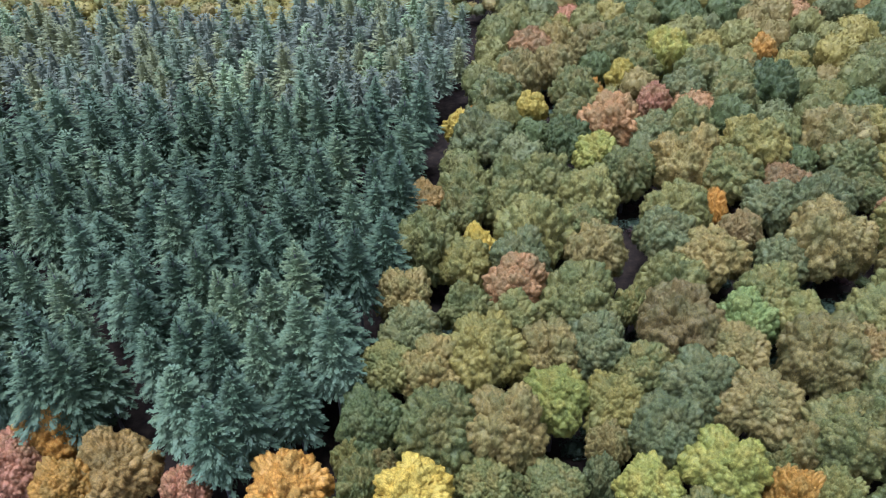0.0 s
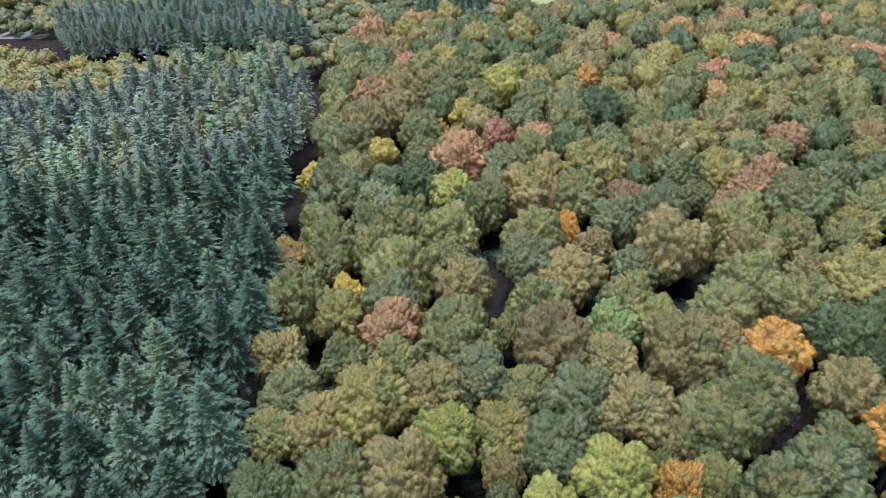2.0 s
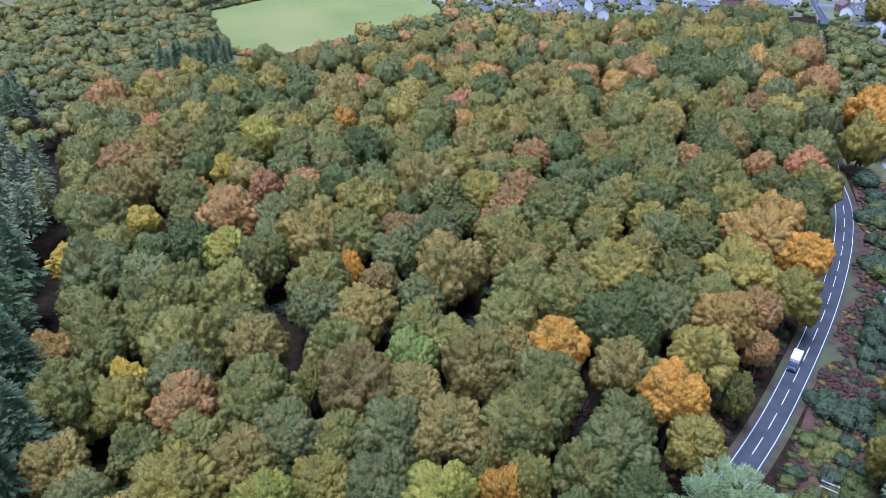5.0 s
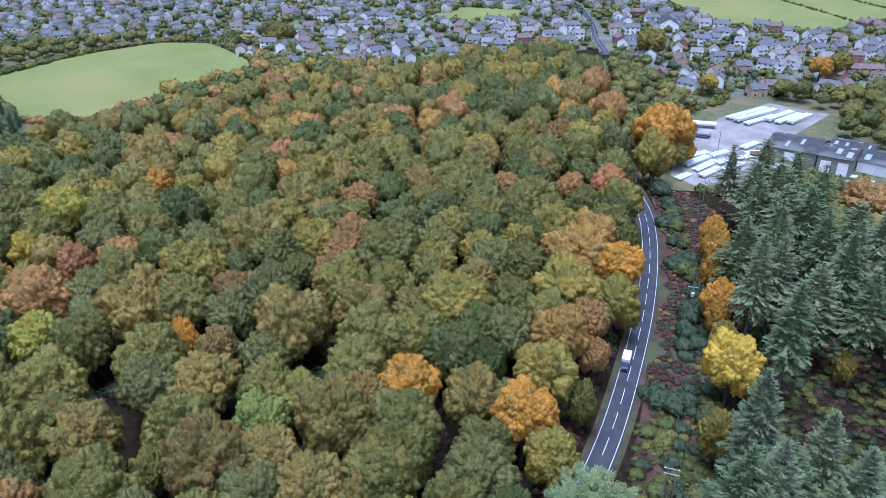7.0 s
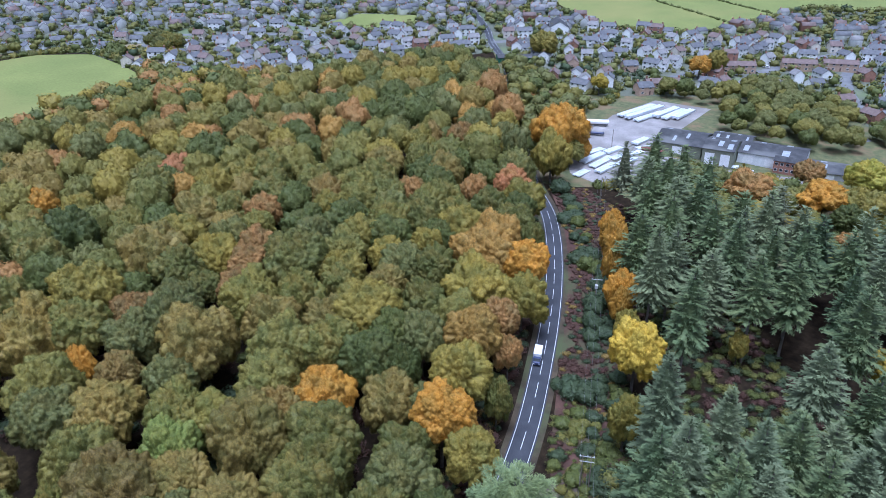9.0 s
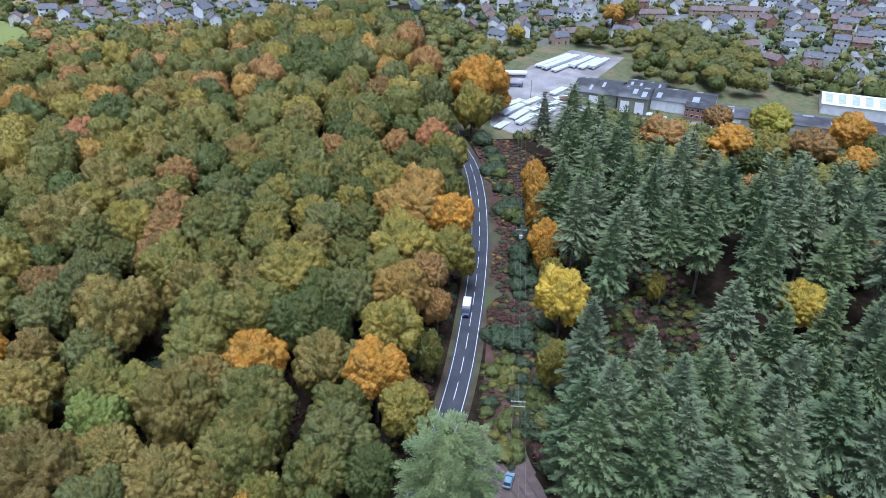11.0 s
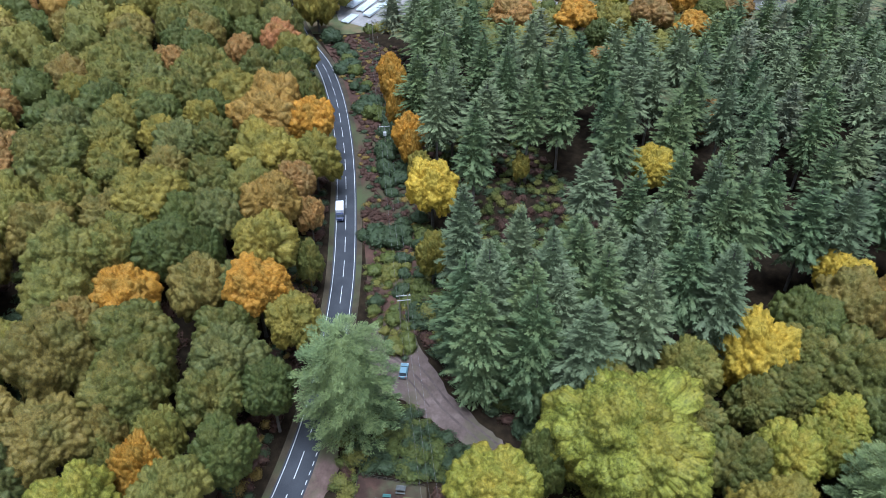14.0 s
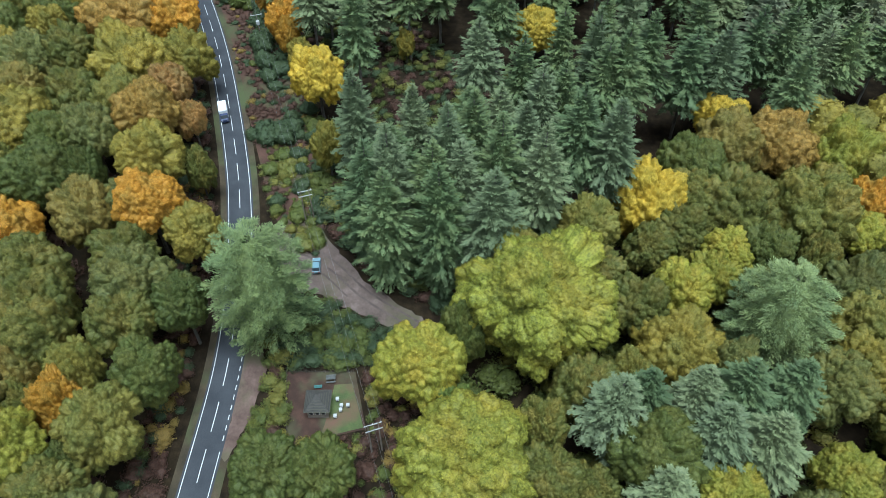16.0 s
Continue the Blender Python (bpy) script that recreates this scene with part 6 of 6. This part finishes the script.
trailer(331.5, 126.5, -65, VAN_WHITE, "long white tanker trailer parked in the yard", True)
trailer(318, 123, -72, NAVY, "dark flatbed trailer parked in the yard", False)
for x, y, turn in ((490, 88, 20), (500, 80, 70), (446, 92, 40)):
    tagged(car(x, y, turn, VAN_WHITE, "white car parked on the street by the terraces"), group="cars in the town")

# ---- overhead line ----
POLEWOOD = surface("weathered_pole", (0.16, 0.13, 0.10), (0.27, 0.23, 0.19), 0.8, 0.95, 9.0, 0.2)
line_ends = []


def pole(x, y, twin, box):
    """A wooden power-line pole; the twin ones carry two cross-arms."""
    thing = new("power_pole")
    tagged(thing, "wooden power pole with steel cross-arm in the clearing", "power pole", "poles of the overhead line")
    turn = 22
    thing.matrix_basis = pose(x, y, gz(x, y), 0, 0, turn)
    for s in ((-0.9, 0.9) if twin else (0,)):
        part("post", rod_bm((0, s, -0.8), (0, s, 9.6), 0.16, 0.11, 10), POLEWOOD, thing)
    part("cross_arm", box_bm(0.14, 3.2, 0.16, 0.12, 0, 9.1, 0.02), RENDER_GREY, thing)
    if twin:
        part("cross_arm", box_bm(0.14, 3.0, 0.16, -0.5, 0, 8.3, 0.02), RENDER_GREY, thing)
    for s in (-1.4, 0, 1.4):
        part("insulator", rod_bm((0.12, s, 9.24), (0.12, s, 9.5), 0.08, 0.05, 8), WHITE_TRIM, thing)
    if box:
        part("transformer", box_bm(0.8, 0.9, 1.1, -0.5, 0, 6.6, 0.06), RENDER_GREY, thing)
    m = thing.matrix_basis
    line_ends.append([m @ Vector((0.12, s, 9.5)) for s in (-1.4, 0, 1.4)])
    return thing


for x, y, twin, box in ((-10, -10, False, False), (58, 16, True, False), (111, 37.2, True, False), (178, 63, False, True), (250, 91, False, False), (305, 108, False, False)):
    pole(x, y, twin, box)
WIRE = surface("aluminium_wire", (0.20, 0.20, 0.20), (0.30, 0.30, 0.30), 2.0, 0.5, 9.0, 0.0)
wires = bmesh.new()
for a, b in zip(line_ends, line_ends[1:]):
    for p, q in zip(a, b):
        sag = (q - p).length * 0.012
        pts = [p.lerp(q, u / 10) - Vector((0, 0, 4 * sag * (u / 10) * (1 - u / 10))) for u in range(11)]
        for s, e in zip(pts, pts[1:]):
            rod_bm(s, e, 0.011, 0.011, 4, wires)
tagged(part("power_line", wires, WIRE, None), "three thin sagging wires of the overhead line", "power line")

# ---- hut in its plot ----
HUT_TILE = surface("mossy_hut_tiles", (0.055, 0.05, 0.046), (0.10, 0.09, 0.08), 1.2, 0.9, 8.0, 0.2, third=(0.12, 0.13, 0.07))
HUT_WALL = surface("hut_boards", (0.20, 0.17, 0.14), (0.30, 0.26, 0.22), 1.0, 0.9, 8.0, 0.2)


def hut(x, y, turn):
    """A small square pavilion with a hipped roof in courses of tiles."""
    thing = new("hut")
    tagged(thing, "small square hut with a tiled hipped roof on the lawn", "hut")
    thing.matrix_basis = pose(x, y, gz(x, y), 0, 0, turn)
    part("wall", box_bm(3.9, 3.7, 2.6, 0, 0, -0.3), HUT_WALL, thing)
    core = bmesh.new()
    bmesh.ops.create_cone(core, cap_ends=True, segments=4, radius1=3.35, radius2=0.15, depth=2.3, matrix=Matrix.Translation((0, 0, 3.45)) @ Matrix.Rotation(radians(45), 4, "Z"))
    roof = part("roof", core, HUT_TILE, thing)
    tile = box_bm(0.42, 0.05, 0.36, 0, 0, -0.18)
    tm = bpy.data.meshes.new("roof_tile")
    tile.to_mesh(tm)
    tile.free()
    tm.materials.append(HUT_TILE)
    for side in range(4):
        for row in range(6):
            u = (row + 0.4) / 6.4
            half = 2.37 * (1 - u)
            k = max(1, int(half * 2 / 0.44))
            for i in range(k):
                t = new("roof_tile", tm)
                t.parent = roof
                px = (i - (k - 1) / 2) * 0.44
                slope = math.atan2(2.3, 2.37)
                t.matrix_basis = Matrix.Rotation(radians(90 * side), 4, "Z") @ Matrix.Translation((px, -half - 0.03, 2.32 + 2.3 * u)) @ Matrix.Rotation(slope - radians(90) + radians(4), 4, "X")
    part("finial", rod_bm((0, 0, 4.5), (0, 0, 4.95), 0.09, 0.03, 8), HUT_TILE, roof)
    for i in range(3):
        win = part("window", box_bm(0.1, 0.8, 0.8, -1.98, -1.1 + 1.1 * i, 1.1), WHITE_TRIM, thing)
        part("pane", box_bm(0.06, 0.66, 0.66, -2.03, -1.1 + 1.1 * i, 1.17), WINDOW, win)
    part("door", box_bm(0.9, 0.08, 1.9, 0.6, -1.88, 0), DOOR_PAINT, thing)
    return thing


hut(65.6, 27.5, 4)
for x, y in ((67.3, 24.4), (66.1, 23.5), (66.2, 22.3), (65.2, 23.5), (63.9, 24.3)):
    hive = new("beehive")
    tagged(hive, "small white wooden box on legs beside the hut", "box", "white boxes on the lawn")
    hive.matrix_basis = pose(x, y, gz(x, y), 0, 0, 8)
    part("stand", box_bm(0.5, 0.5, 0.3, 0, 0, 0), BARK, hive)
    part("box", box_bm(0.56, 0.52, 0.45, 0, 0, 0.3, 0.02), WHITE_TRIM, hive)
    part("lid", box_bm(0.64, 0.6, 0.08, 0, 0, 0.75, 0.02), RENDER_GREY, hive)
OLD_WOOD = surface("grey_old_wood", (0.07, 0.07, 0.065), (0.13, 0.13, 0.12), 1.0, 0.95, 9.0, 0.2)
TEAL = surface("faded_teal_paint", (0.05, 0.13, 0.12), (0.08, 0.18, 0.16), 1.0, 0.7, 9.0, 0.1)
table = new("picnic_table")
tagged(table, "grey weathered wooden picnic table on the leafy plot", "table")
table.matrix_basis = pose(71.5, 26.3, gz(71.5, 26.3), 0, 0, -82)
part("tabletop", box_bm(1.8, 0.75, 0.06, 0, 0, 0.7, 0.01), OLD_WOOD, table)
for s in (-0.75, 0.75):
    part("bench", box_bm(1.8, 0.28, 0.05, 0, s, 0.42, 0.01), OLD_WOOD, table)
for s in (-0.7, 0.7):
    part("leg", box_bm(0.08, 1.5, 0.08, s, 0, 0.36), OLD_WOOD, table)
    part("leg", box_bm(0.1, 0.1, 0.7, s, 0, 0), OLD_WOOD, table)
seat = new("bench")
tagged(seat, "low teal painted bench behind the hut", "bench")
seat.matrix_basis = pose(69.7, 28.4, gz(69.7, 28.4), 0, 0, -82)
for s in (-0.17, 0.17):
    part("slat", box_bm(1.5, 0.28, 0.05, 0, s, 0.43, 0.01), TEAL, seat)
for s in (-0.6, 0.6):
    part("leg", box_bm(0.08, 0.5, 0.43, s, 0, 0), OLD_WOOD, seat)

# ---- low fence round the plot ----
fence = new("post_fence")
tagged(fence, "low dark post and wire fence round the hut plot", "fence")
corners = [(58.2, 32), (72.4, 34.8), (73.3, 22.2)]
for (ax, ay), (bx, by) in zip(corners, corners[1:]):
    k = int(math.hypot(bx - ax, by - ay) / 1.8)
    for i in range(k + 1):
        u = i / k
        fx, fy = ax + (bx - ax) * u, ay + (by - ay) * u
        part("post", rod_bm((fx, fy, gz(fx, fy) - 0.3), (fx, fy, gz(fx, fy) + 1.05), 0.05, 0.045, 6), BARK, fence)
    for z in (0.45, 0.95):
        part("rail", rod_bm((ax, ay, gz(ax, ay) + z), (bx, by, gz(bx, by) + z), 0.025, 0.025, 5), BARK, fence)

# ---- joined greenery ----


def grow(name, label, category, kinds):
    """Joins the scattered plants of these kinds into one object."""
    tints, vs, fs, mi, off = [], [], [], [], 0
    g = np.random.default_rng(5)
    for kind, i, x, y, scale, lift, tint in gather:
        if kind not in kinds:
            continue
        if (kind == "fir", tint) not in tints:
            tints.append((kind == "fir", tint))
        v, q = (FIR_ARRAYS if kind == "fir" else BUSH_ARRAYS if kind == "shrub" and math.hypot(x, y) < 175 else SHRUB_ARRAYS if kind == "shrub" else TUFT_ARRAYS if kind == "tuft" else SCRUB_ARRAYS if kind == "scrub" else FAR_SCRUB_ARRAYS if kind == "far_scrub" else CROWN_ARRAYS)[i]
        a = g.uniform(0, 6.28)
        c, s = math.cos(a), math.sin(a)
        w = v * np.array(scale)
        w = np.stack([w[:, 0] * c - w[:, 1] * s + x, w[:, 0] * s + w[:, 1] * c + y, w[:, 2] + gz(x, y) + lift], 1)
        vs.append(w)
        fs.append(q + off)
        mi.append(np.full(len(q), tints.index((kind == "fir", tint))))
        off += len(v)
    if not vs:
        return None
    slots = [(NEEDLE if f else LEAF_WIDE)[t] for f, t in tints]
    ob = new(name, mesh_of(name, np.concatenate(vs), np.concatenate(fs), slots, np.concatenate(mi)))
    return tagged(ob, label, category, kind="stuff")


grow("distant_conifer_wood", "dense conifer plantation in the distance, its needles partly paled for haze", "wood", ("fir",))
grow("distant_broadleaf_wood", "far autumn woodland of mixed green and yellow crowns", "wood", ("oak", "scrub", "far_scrub"))
grow("undergrowth", "low brambles and red-brown bracken in the clearing", "undergrowth", ("shrub", "tuft"))
